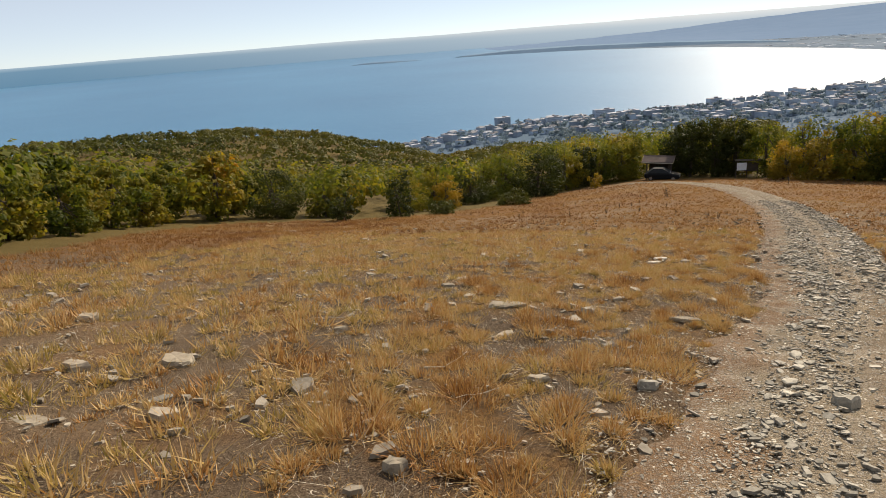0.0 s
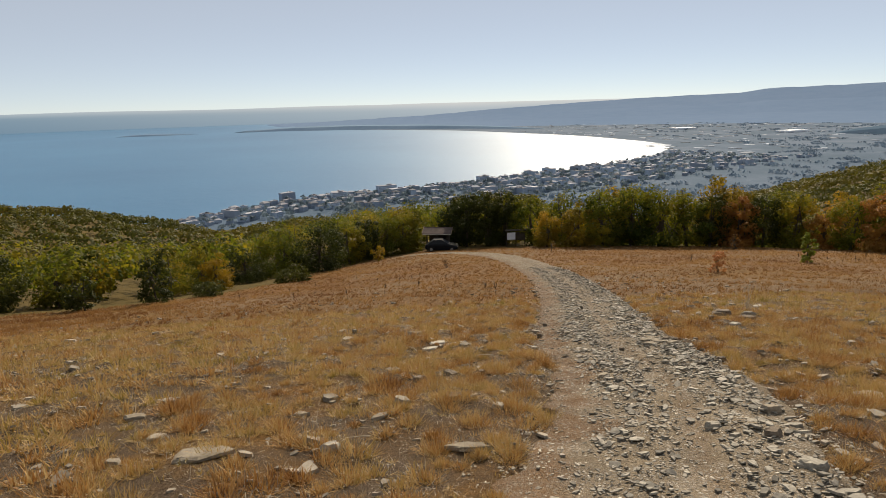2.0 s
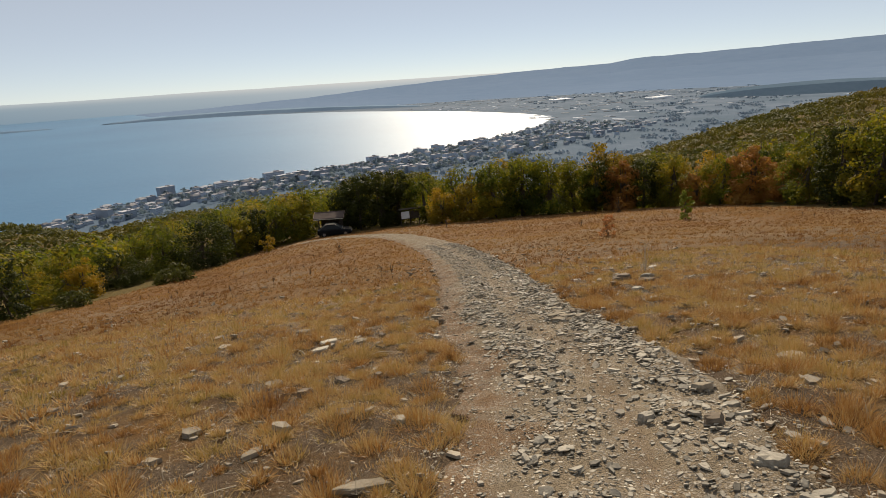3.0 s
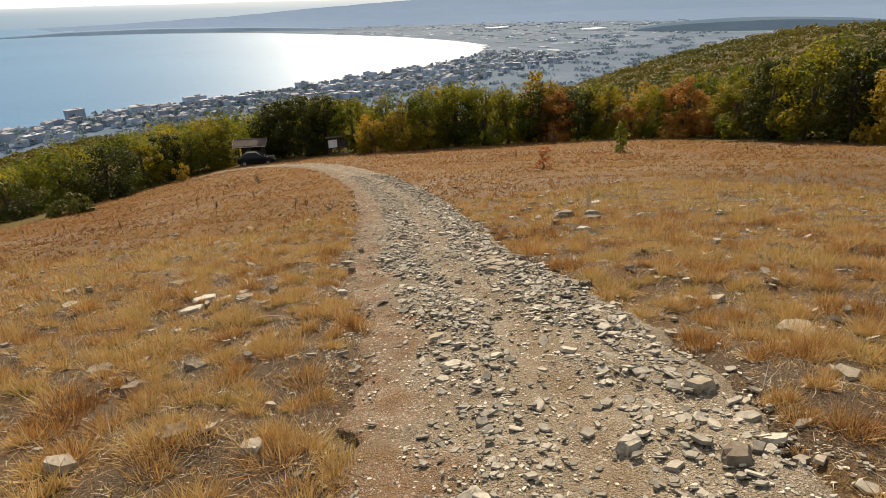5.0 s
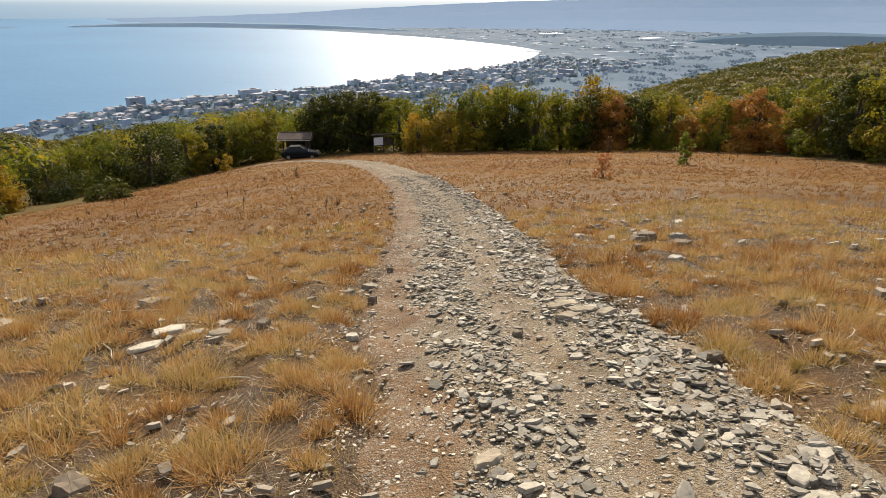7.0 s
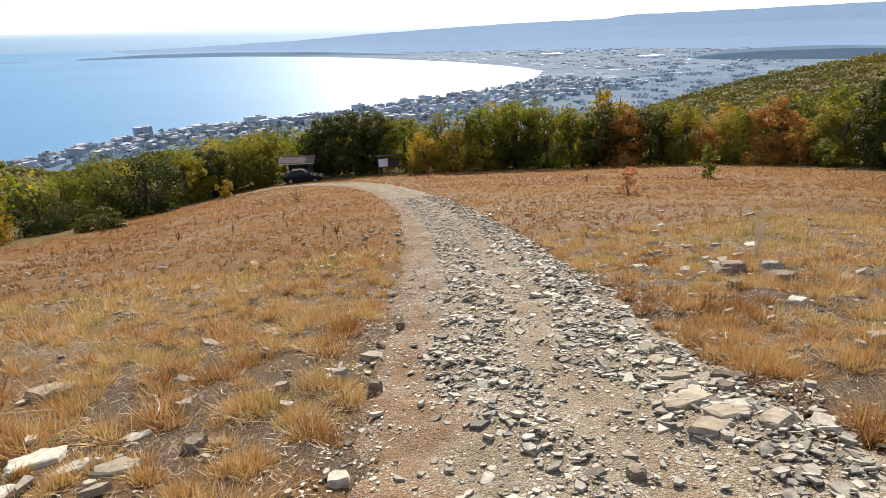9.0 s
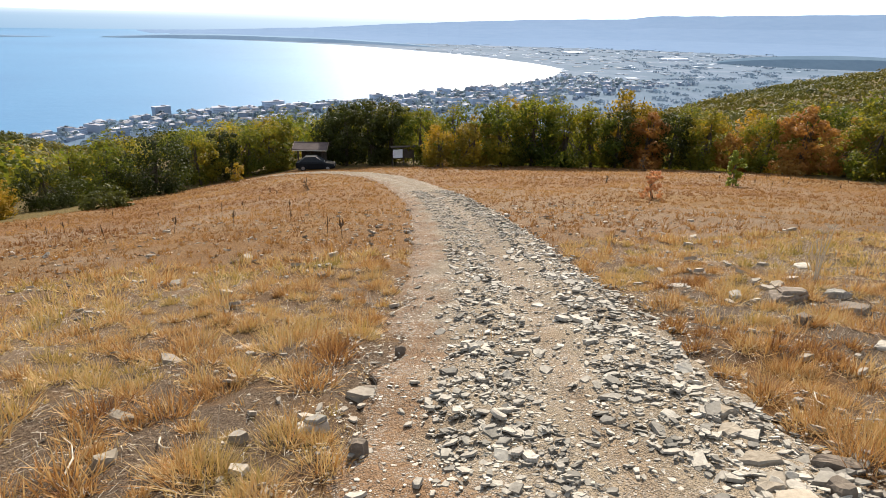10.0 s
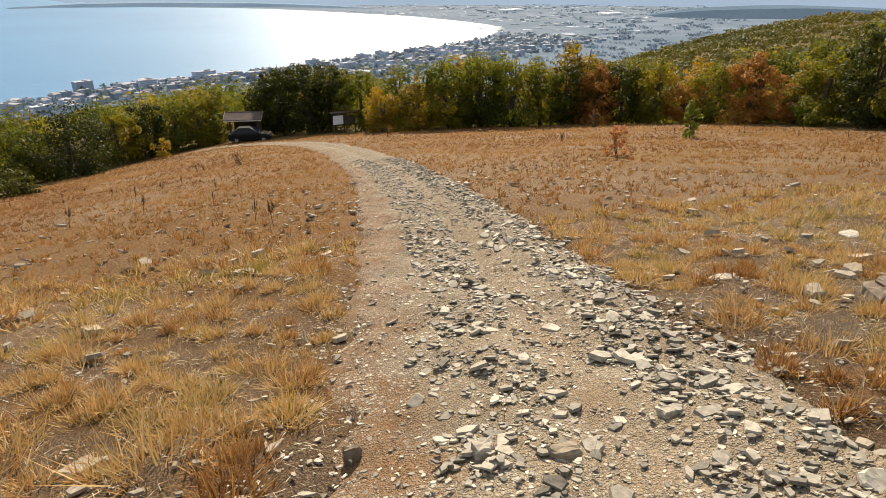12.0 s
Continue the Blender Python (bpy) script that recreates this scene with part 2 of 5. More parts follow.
M_PAINT = two_scale("black_car_paint", (0.008, 0.009, 0.011), (0.014, 0.015, 0.017), 2, 60, 0.5, 0.06, 0.0)
M_TYRE = two_scale("tyre_rubber", (0.015, 0.015, 0.015), (0.03, 0.03, 0.03), 4, 40, 0.85, 0.2)
M_GLASS = two_scale("tinted_car_glass", (0.02, 0.025, 0.03), (0.03, 0.035, 0.04), 2, 30, 0.5, 0.08, 0.0)
M_RIM = two_scale("alloy_rim", (0.4, 0.4, 0.42), (0.55, 0.55, 0.57), 4, 40, 0.35, 0.5, metal=0.9)
M_LAMP = two_scale("lamp_lens", (0.55, 0.57, 0.6), (0.7, 0.72, 0.75), 4, 40, 0.3, 0.5, 0.0)
# Grove leaves are blue-grey: haze is put into their colour.
M_GROVE = leafy("haze_tinted_grove_leaves", [(0.0, (0.104, 0.153, 0.216)), (0.6, (0.117, 0.171, 0.236)), (1.0, (0.135, 0.189, 0.257))], 0.45, 0.02)
# Town walls, roofs and windows: base colours are blued and lifted for haze.
M_WALL = two_scale("hazy_rendered_walls", (0.237, 0.304, 0.399), (0.38, 0.437, 0.522), 0.02, 0.3, 0.9, 0.1, 0.0, obj=0.4)
M_FARWALL = two_scale("hazy_town_walls", (0.234, 0.279, 0.342), (0.45, 0.477, 0.522), 0.01, 0.2, 0.9, 0.1, 0.0, island=0.6)
M_TILE = two_scale("hazy_far_roof", (0.189, 0.203, 0.243), (0.387, 0.378, 0.396), 0.01, 0.3, 0.9, 0.12, 0.0, obj=0.6)
M_WINDOW = two_scale("hazy_window_glass", (0.20, 0.25, 0.33), (0.28, 0.33, 0.41), 0.05, 0.5, 0.3, 0.5, 0.0)
M_GREENHOUSE = two_scale("pale_sheeting", (0.65, 0.68, 0.72), (0.85, 0.87, 0.9), 0.01, 0.1, 0.4, 0.5, 0.0)
# Distance haze is painted into the blue-grey base colours of the far land.
M_FARHILL = two_scale("haze_tinted_hills", (0.146, 0.212, 0.316), (0.178, 0.245, 0.351), 0.0008, 0.01, 1.0, 0.0, 0.0)
M_RISE = two_scale("haze_tinted_woods", (0.08, 0.125, 0.175), (0.115, 0.165, 0.22), 0.004, 0.05, 1.0, 0.0, 0.0)
M_ISLE = two_scale("haze_tinted_headland", (0.182, 0.261, 0.35), (0.232, 0.315, 0.406), 0.005, 0.05, 1.0, 0.0, 0.0)


# ---- mesh helpers ----
def tri_mesh(name, verts, tris):
    """A mesh from arrays of corners and triangles."""
    verts, tris = np.asarray(verts, dtype=np.float32), np.asarray(tris, dtype=np.int32)
    me = bpy.data.meshes.new(name)
    me.vertices.add(len(verts))
    me.vertices.foreach_set("co", verts.ravel())
    me.loops.add(tris.size)
    me.loops.foreach_set("vertex_index", tris.ravel())
    me.polygons.add(len(tris))
    me.polygons.foreach_set("loop_start", np.arange(0, tris.size, 3, dtype=np.int32))
    me.update(calc_edges=True)
    me.polygons.foreach_set("use_smooth", np.zeros(len(tris), dtype=bool))
    return me


def thing_from(name, me, mat, parent=None):
    if mat and not me.materials:
        me.materials.append(mat)
    ob = new(name, me)
    if parent is not None:
        ob.parent = parent
    return ob


def part(name, bm, mat, parent, label=""):
    me = bpy.data.meshes.new(name)
    bm.to_mesh(me)
    bm.free()
    ob = thing_from(name, me, mat, parent)
    return tagged(ob, label) if label else ob


def box(sx, sy, sz, at=(0, 0, 0), bevel=0.0, rot=(0, 0, 0), bm=None):
    """A box of the given size with its middle at that place, edges rounded by bevel, added to bm."""
    made = bmesh.new()
    bmesh.ops.create_cube(made, size=1)
    bmesh.ops.scale(made, vec=(sx, sy, sz), verts=made.verts)
    if bevel:
        bmesh.ops.bevel(made, geom=made.edges[:], offset=bevel, segments=2, affect="EDGES")
    bmesh.ops.transform(made, matrix=pose(*at, *rot), verts=made.verts)
    if bm is None:
        return made
    me = bpy.data.meshes.new("tmp")
    made.to_mesh(me)
    made.free()
    bm.from_mesh(me)
    bpy.data.meshes.remove(me)
    return bm


def tube(points, radii, sides=7):
    """Corners and triangles of a tapered tube along the points."""
    pts = [Vector(p) for p in points]
    vs, fs = [], []
    for i, p in enumerate(pts):
        d = (pts[min(i + 1, len(pts) - 1)] - pts[max(i - 1, 0)]).normalized()
        a = d.orthogonal().normalized()
        b = d.cross(a)
        for k in range(sides):
            w = 2 * math.pi * k / sides
            vs.append(p + (a * math.cos(w) + b * math.sin(w)) * radii[i])
    for i in range(len(pts) - 1):
        for k in range(sides):
            q, r = i * sides + k, i * sides + (k + 1) % sides
            fs += [(q, r, q + sides), (r, r + sides, q + sides)]
    return [tuple(v) for v in vs], fs


def joined(pieces):
    """Several (corners, triangles) as one."""
    vs, fs, n = [], [], 0
    for v, f in pieces:
        vs.append(np.asarray(v, dtype=np.float32).reshape(-1, 3))
        fs.append(np.asarray(f, dtype=np.int32).reshape(-1, 3) + n)
        n += len(vs[-1])
    return np.concatenate(vs), np.concatenate(fs)


# ---- the lie of the land ----
def smooth(a):
    a = np.clip(a, 0, 1)
    return a * a * (3 - 2 * a)


def wavy(x, y, s, seed=0.0):
    """Soft irregular waves about s metres long, from -1 to 1."""
    a, b = x / s * 6.28 + seed, y / s * 6.28 - seed * 1.7
    return (np.sin(a * 0.9 + 1.3 * np.sin(b * 0.6 + seed)) * np.cos(b * 1.1 + 0.9 * np.sin(a * 0.7 + 2.1)) + 0.5 * np.sin(a * 2.1 + b * 1.3 + seed * 3)) / 1.5


def field(x, y):
    """The hillside field."""
    xc = np.clip(x, -18, 30)
    z = 0.083 - 0.0273 * x - 0.2431 * y + (-0.0693 * xc * xc + 0.0513 * xc * y + 0.0187 * y * y) / 50
    return z - 0.75 * smooth((y - 8) / 30) * smooth((7 - x) / 14)


def bump(x, y, cx, cy, s, h):
    return h * np.maximum(np.exp(-((x - cx) ** 2 + (y - cy) ** 2) / (2 * s * s)) - 0.12, 0) / 0.88


def land(x, y):
    """Field, wooded slopes, side hills and the coastal plain."""
    x, y = np.asarray(x, dtype=float), np.asarray(y, dtype=float)
    r = np.hypot(x - 5, y - 10)
    az = np.degrees(np.arctan2(x - 5, y - 10))
    steep = 0.178 + 0.092 * smooth((-az - 8) / 10) + 0.13 * smooth((az - 11) / 8)
    ahead = np.clip(0.3 + 1.1 * (y - 10) / (r + 1), -0.6, 1.0)
    far = -15 - (steep * np.clip(r - 60, -60, 140) + 0.36 * np.clip(r - 200, 0, None)) * np.where(np.abs(az) < 62, 1.0, np.clip(ahead, -0.25, 1.0))
    far = far + bump(x, y, -151, 329, 91, 44) + bump(x, y, -289, 161, 123, 59) + bump(x, y, 406, 276, 198, 119)
    far = far + 1.2 * wavy(x, y, 95, 1.0) * smooth((r - 170) / 80)
    far = np.maximum(far, -120.4)
    w = smooth((r - 52) / 36)
    near = field(np.clip(x, -140, 140), np.clip(y, -140, 160))
    z = near * (1 - w) + far * w
    return np.maximum(z, -120.4)


TRACK = [(-34, -10.5), (-14, -5.0), (-4, -1.1), (1.4, 1.42), (3.3, 2.0), (5.3, 2.68), (7.0, 3.42), (9.2, 4.05), (11.2, 4.35), (12.5, 4.6), (13.8, 4.98), (16, 5.62), (18.8, 6.32), (21.3, 6.95), (26.5, 8.0), (33, 9.15), (44, 10.2), (52, 10.3), (58, 9.2), (63, 6.5), (66, 2.5)]


def track_x(y):
    """The middle of the track at y."""
    ys, xs = zip(*TRACK)
    return np.interp(y, ys, xs)


EDGE = [(-16, -12), (-16, 11), (-19.5, 18), (-23.5, 27), (-24, 34), (-18.5, 40), (-14, 41.5), (-11, 43), (-8, 51), (-6.5, 60), (-1.5, 67.5), (5, 71), (15.9, 66.5), (20.3, 62.3), (25.5, 61.5), (30.5, 60.3), (37, 58), (42.5, 49.5), (40, 41), (39.5, 37.8), (39, 29), (37, 20), (37, -12)]


def in_field(x, y):
    """Whether a place lies in the open field, by crossings of its edge."""
    x, y = np.asarray(x, dtype=float), np.asarray(y, dtype=float)
    inside = np.zeros(x.shape, dtype=bool)
    for (x1, y1), (x2, y2) in zip(EDGE, EDGE[1:] + EDGE[:1]):
        cross = ((y1 > y) != (y2 > y)) & (x < (x2 - x1) * (y - y1) / (y2 - y1 + 1e-9) + x1)
        inside ^= cross
    return inside


def curve_through(points, steps):
    """A smooth line through the points."""
    p = [np.array(q, dtype=float) for q in points]
    p = [2 * p[0] - p[1], *p, 2 * p[-1] - p[-2]]
    out = []
    for a, b, c, d in zip(p, p[1:], p[2:], p[3:]):
        for t in np.arange(steps) / steps:
            out.append(0.5 * (2 * b + (c - a) * t + (2 * a - 5 * b + 4 * c - d) * t * t + (3 * b - a - 3 * c + d) * t ** 3))
    return np.array(out + [p[-2]])


# ---- ground, water, track ----
def surface(x, y):
    """The ground's own height, uneven, and sunk under the track."""
    z = land(x, y)
    inside = smooth((1.55 - np.abs(x - track_x(y))) / 0.5) * (y < 66)
    near = smooth((60 - np.hypot(x - 4, y - 12)) / 40) * (1 - inside)
    z = z + near * (0.05 * wavy(x, y, 2.6, 0.4) + 0.03 * wavy(x, y, 0.9, 2.0) + 0.06 * wavy(x, y, 7.0, 1.1))
    return z - 0.11 * inside


def build_ground():
    n = 310
    u = np.linspace(-1, 1, n)
    k = 7.6
    gx = 4 + 4900 * np.sinh(k * u) / np.sinh(k)
    gy = 12 + 4880 * np.sinh(k * u) / np.sinh(k)
    X, Y = np.meshgrid(gx, gy)
    Z = surface(X, Y)
    i = np.arange(n * n).reshape(n, n)
    a, b, c, d = i[:-1, :-1].ravel(), i[:-1, 1:].ravel(), i[1:, 1:].ravel(), i[1:, :-1].ravel()
    me = tri_mesh("ground", np.stack([X, Y, Z], -1).reshape(-1, 3), np.concatenate([np.stack([a, b, c], 1), np.stack([a, c, d], 1)]))
    wood = 1.0 - in_field(X, Y).astype(float)
    wood = wood * smooth((np.hypot(X - 5, Y - 25) - 14) / 10)
    # Low ground takes the haze-tinted plain colours.
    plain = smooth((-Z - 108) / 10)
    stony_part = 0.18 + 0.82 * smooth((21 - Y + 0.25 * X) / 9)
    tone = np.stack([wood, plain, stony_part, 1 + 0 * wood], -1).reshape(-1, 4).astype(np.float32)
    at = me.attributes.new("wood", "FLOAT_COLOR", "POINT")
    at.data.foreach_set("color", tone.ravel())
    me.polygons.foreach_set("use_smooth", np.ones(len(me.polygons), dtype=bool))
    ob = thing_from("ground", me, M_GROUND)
    return tagged(ob, "dry brown hillside falling to woods and a hazy coastal plain", "ground", kind="structure")


def build_sea():
    shore = [(-4890, -300), (-2500, 60), (-1200, 250), (-600, 440), (-330, 610), (-267, 660), (-227, 705), (-184, 771), (-123, 837), (8, 884), (131, 947), (280, 1043), (455, 1166), (617, 1339), (738, 1600), (671, 2020), (552, 2298), (287, 2770), (-96, 3087), (-390, 3236), (-640, 3215), (-735, 3260), (-640, 3560), (-330, 4000), (-180, 4400), (-150, 4890)]
    line = curve_through(shore, 8)
    bm = bmesh.new()
    vs = [bm.verts.new((x, y, -120.0)) for x, y in line] + [bm.verts.new((-4890, 4890, -120.0))]
    bmesh.ops.triangulate(bm, faces=[bm.faces.new(vs)])
    bmesh.ops.recalc_face_normals(bm, faces=bm.faces[:])
    if sum(f.normal.z for f in bm.faces) < 0:
        bmesh.ops.reverse_faces(bm, faces=bm.faces[:])
    me = bpy.data.meshes.new("water")
    bm.to_mesh(me)
    bm.free()
    return tagged(thing_from("water", me, M_WATER), "calm blue sea filling a wide curved bay", "sea", kind="structure")


def track_point(s, u):
    """A place on the track: s metres up the plan, u from -1 (one side) to 1."""
    return track_x(s) + u * 1.22, s


def track_height(x, y, u):
    crown = np.interp(u, [-1.3, -0.85, -0.6, -0.35, -0.1, 0.15, 0.35, 0.6, 0.95, 1.3], [0.0, -0.035, -0.01, 0.035, 0.02, -0.03, 0.0, 0.045, 0.03, 0.0])
    return land(x, y) + 0.01 + crown + 0.02 * wavy(x, y, 0.7, 3.0) + 0.03 * wavy(x, y, 2.3, 5.0)


def build_road():
    s = np.concatenate([np.arange(-34, -4, 0.35), np.arange(-4, 24, 0.09), np.arange(24, 66, 0.35)])
    u = np.linspace(-1.25, 1.25, 33)
    S, U = np.meshgrid(s, u, indexing="ij")
    rag = 1 + 0.10 * wavy(S, U, 1.1, 0.7) + 0.12 * wavy(S, U * 2, 3.1, 1.9)
    X = track_x(S) + U * 1.22 * rag
    Z = track_height(X, S, U) - 0.16 * smooth((np.abs(U) - 0.95) / 0.3)
    n, m = S.shape
    i = np.arange(n * m).reshape(n, m)
    a, b, c, d = i[:-1, :-1].ravel(), i[:-1, 1:].ravel(), i[1:, 1:].ravel(), i[1:, :-1].ravel()
    me = tri_mesh("road", np.stack([X, S, Z], -1).reshape(-1, 3), np.concatenate([np.stack([a, b, c], 1), np.stack([a, c, d], 1)]))
    me.polygons.foreach_set("use_smooth", np.ones(len(me.polygons), dtype=bool))
    rut = smooth((-0.5 - U + 0.3 * wavy(S, U, 2.2, 1.0)) / 0.3) + 0.45 * smooth((0.18 - np.abs(U - 0.2)) / 0.2)
    at = me.attributes.new("rut", "FLOAT", "POINT")
    at.data.foreach_set("value", np.clip(rut, 0, 1).ravel().astype(np.float32))
    return tagged(thing_from("road", me, M_ROAD), "rutted stony dirt track running down the dry hillside", "dirt track", kind="structure")


ground = build_ground()
water = build_sea()
road = build_road()


def build_backdrop():
    """A glowing ring coloured as sea and haze, closing the distance below the horizon."""
    mat, nt, b = shader("glowing_haze_backdrop", 1.0, 0.0)
    pos = world_pos(nt)
    sep = nt.nodes.new("ShaderNodeSeparateXYZ")
    nt.links.new(pos, sep.inputs[0])
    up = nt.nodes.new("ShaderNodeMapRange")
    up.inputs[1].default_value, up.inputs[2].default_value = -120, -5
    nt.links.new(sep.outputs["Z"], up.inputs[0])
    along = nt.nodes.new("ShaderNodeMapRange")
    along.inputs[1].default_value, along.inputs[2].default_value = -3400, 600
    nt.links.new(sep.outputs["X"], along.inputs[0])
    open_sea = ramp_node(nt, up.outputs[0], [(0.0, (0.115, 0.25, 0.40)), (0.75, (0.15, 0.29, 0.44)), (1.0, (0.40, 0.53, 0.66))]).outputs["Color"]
    # Paler haze is painted on towards the sun's side.
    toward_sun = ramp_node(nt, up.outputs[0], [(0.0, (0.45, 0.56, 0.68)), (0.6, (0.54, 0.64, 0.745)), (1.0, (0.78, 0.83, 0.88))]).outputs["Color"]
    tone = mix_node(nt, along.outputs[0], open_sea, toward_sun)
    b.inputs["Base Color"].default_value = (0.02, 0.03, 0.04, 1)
    # The ring's own emission stands in for bright haze.
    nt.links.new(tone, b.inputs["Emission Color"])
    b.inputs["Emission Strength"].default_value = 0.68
    k = 160
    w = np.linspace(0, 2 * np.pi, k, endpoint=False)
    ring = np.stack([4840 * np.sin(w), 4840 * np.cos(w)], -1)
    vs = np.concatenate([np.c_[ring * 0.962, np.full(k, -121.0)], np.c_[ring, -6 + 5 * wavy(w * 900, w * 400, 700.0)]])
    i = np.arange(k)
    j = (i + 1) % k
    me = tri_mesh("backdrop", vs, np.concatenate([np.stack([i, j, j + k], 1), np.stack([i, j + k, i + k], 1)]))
    return tagged(thing_from("backdrop", me, mat), "glowing backdrop ring coloured as far sea and pale haze", "horizon", kind="structure")


build_backdrop()


def build_far_ridge():
    """The long flat-topped ridge beyond the plain."""
    az = np.radians(np.linspace(-14, 110, 140))
    top = np.interp(np.degrees(az), [-14, -6, 4, 12, 21, 31, 32.6, 38.4, 44.4, 60, 110], [-123, -114, -88, -48, -10, 16, 36, 45, 62, 90, 90]) + 3 * wavy(az * 500, az * 300, 60.0)
    vs = []
    for d, f in ((3000, 0.0), (3600, 0.2), (4150, 0.55), (4600, 1.0)):
        vs.append(np.stack([d * np.sin(az), d * np.cos(az), -122 + (top + 122) * f], -1))
    n = len(az)
    tris = []
    for row in range(3):
        i = np.arange(n - 1) + row * n
        tris += [np.stack([i, i + 1, i + n + 1], 1), np.stack([i, i + n + 1, i + n], 1)]
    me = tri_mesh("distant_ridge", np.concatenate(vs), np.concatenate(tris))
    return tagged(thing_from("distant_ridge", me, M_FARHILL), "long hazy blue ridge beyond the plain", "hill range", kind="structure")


build_far_ridge()


def low_land(name, line, width, height, label, mat=None):
    """A low wooded strip of land standing in the sea along a line."""
    pts = curve_through(line, 10)
    n = len(pts)
    d = np.gradient(pts, axis=0)
    d /= np.linalg.norm(d, axis=1)[:, None]
    side = np.stack([-d[:, 1], d[:, 0]], -1)
    t = np.linspace(0, 1, n)
    body = np.sin(np.pi * np.clip(t, 0.004, 0.996)) ** 0.7
    rows = []
    for f, h in ((-1, 0), (-0.6, 0.8), (0, 1), (0.6, 0.8), (1, 0)):
        xy = pts + side * (f * width * body)[:, None]
        rows.append(np.c_[xy, -120.6 + height * h * body * (1 + 0.1 * wavy(pts[:, 0], pts[:, 1], 700.0, f))])
    tris = []
    for row in range(4):
        i = np.arange(n - 1) + row * n
        tris += [np.stack([i, i + n, i + n + 1], 1), np.stack([i, i + n + 1, i + 1], 1)]
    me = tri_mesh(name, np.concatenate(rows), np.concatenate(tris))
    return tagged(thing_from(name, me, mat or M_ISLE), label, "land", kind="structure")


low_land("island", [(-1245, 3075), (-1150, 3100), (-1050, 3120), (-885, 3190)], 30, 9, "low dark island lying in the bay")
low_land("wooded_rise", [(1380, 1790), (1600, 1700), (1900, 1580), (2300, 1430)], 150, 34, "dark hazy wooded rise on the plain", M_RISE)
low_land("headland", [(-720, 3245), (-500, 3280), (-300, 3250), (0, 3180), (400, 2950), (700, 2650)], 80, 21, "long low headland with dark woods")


def lagoon(line, width):
    """A shallow strip of water on the far plain."""
    pts = curve_through(line, 8)
    n = len(pts)
    half = width * np.sin(np.pi * np.linspace(0.03, 0.97, n)) ** 0.6
    v = np.concatenate([np.c_[pts[:, 0], pts[:, 1] - half, np.full(n, -120.0)], np.c_[pts[:, 0], pts[:, 1] + half, np.full(n, -120.0)]])
    i = np.arange(n - 1)
    me = tri_mesh("lagoon", v, np.concatenate([np.stack([i, i + 1, i + n + 1], 1), np.stack([i, i + n + 1, i + n], 1)]))
    return tagged(thing_from("lagoon", me, M_WATER), "bright strip of lagoon water on the far plain", "water", kind="structure")


lagoon([(-90, 4250), (250, 4330), (640, 4420)], 110)
lagoon([(1080, 3700), (1350, 3650)], 40)


# ---- trees ----
def on_land(x, y):
    return float(land(x, y))


def leaf_cards(centres, sizes, rng, facing=None, pull=0.9):
    """Small folded leaves at the centres, two triangles each, turned roughly to the facing directions."""
    n = len(centres)
    face = rng.normal(size=(n, 3)) * 0.55 + [0, 0, 0.35]
    if facing is not None:
        face = face + facing * pull
    face /= np.linalg.norm(face, axis=1)[:, None] + 1e-9
    a = np.cross(face, rng.normal(size=(n, 3)))
    a /= np.linalg.norm(a, axis=1)[:, None] + 1e-9
    b = np.cross(face, a)
    s = sizes[:, None]
    v = np.stack([centres - a * s, centres + b * s * 0.7 - face * s * 0.2, centres + a * s, centres - b * s * 0.7 - face * s * 0.2], 1)
    i = np.arange(n)[:, None] * 4
    f = np.concatenate([i + [[0, 1, 2]], i + [[0, 2, 3]]])
    return v.reshape(-1, 3), f


def crown_leaves(rng, height, width, low, clumps, per, leaf):
    """Leaves of a crown: clumps spread through an uneven egg shape from the height low upwards."""
    mid, half = (height + low) / 2, (height - low) / 2
    d = rng.normal(size=(clumps, 3))
    d /= np.linalg.norm(d, axis=1)[:, None]
    reach = rng.uniform(0.55, 0.93, clumps) * (0.93 + 0.12 * np.sin(d[:, 0] * 4 + d[:, 2] * 5 + rng.uniform(0, 6)))
    c = d * reach[:, None] * [width / 2, width / 2, half]
    c[:, 2] += mid
    skirt = clumps // 4
    c[:skirt, 2] = rng.uniform(0.04, 0.26, skirt) * height
    c[:skirt, :2] = d[:skirt, :2] / (np.linalg.norm(d[:skirt, :2], axis=1)[:, None] + 1e-9) * (rng.uniform(0.3, 0.9, skirt) * width * 0.45)[:, None]
    r = rng.uniform(0.17, 0.38, clumps) * width * 0.5
    pick = np.repeat(np.arange(clumps), per)
    p = rng.normal(size=(clumps * per, 3))
    p = p / np.linalg.norm(p, axis=1)[:, None] * (rng.uniform(0.3, 1.0, clumps * per) ** 0.4)[:, None]
    at = c[pick] + p * r[pick][:, None] * [1, 1, 0.75]
    at[:, 2] = np.maximum(at[:, 2], 0.08)
    return leaf_cards(at, rng.uniform(0.6, 1.3, len(at)) * leaf, rng, p, 1.5), c


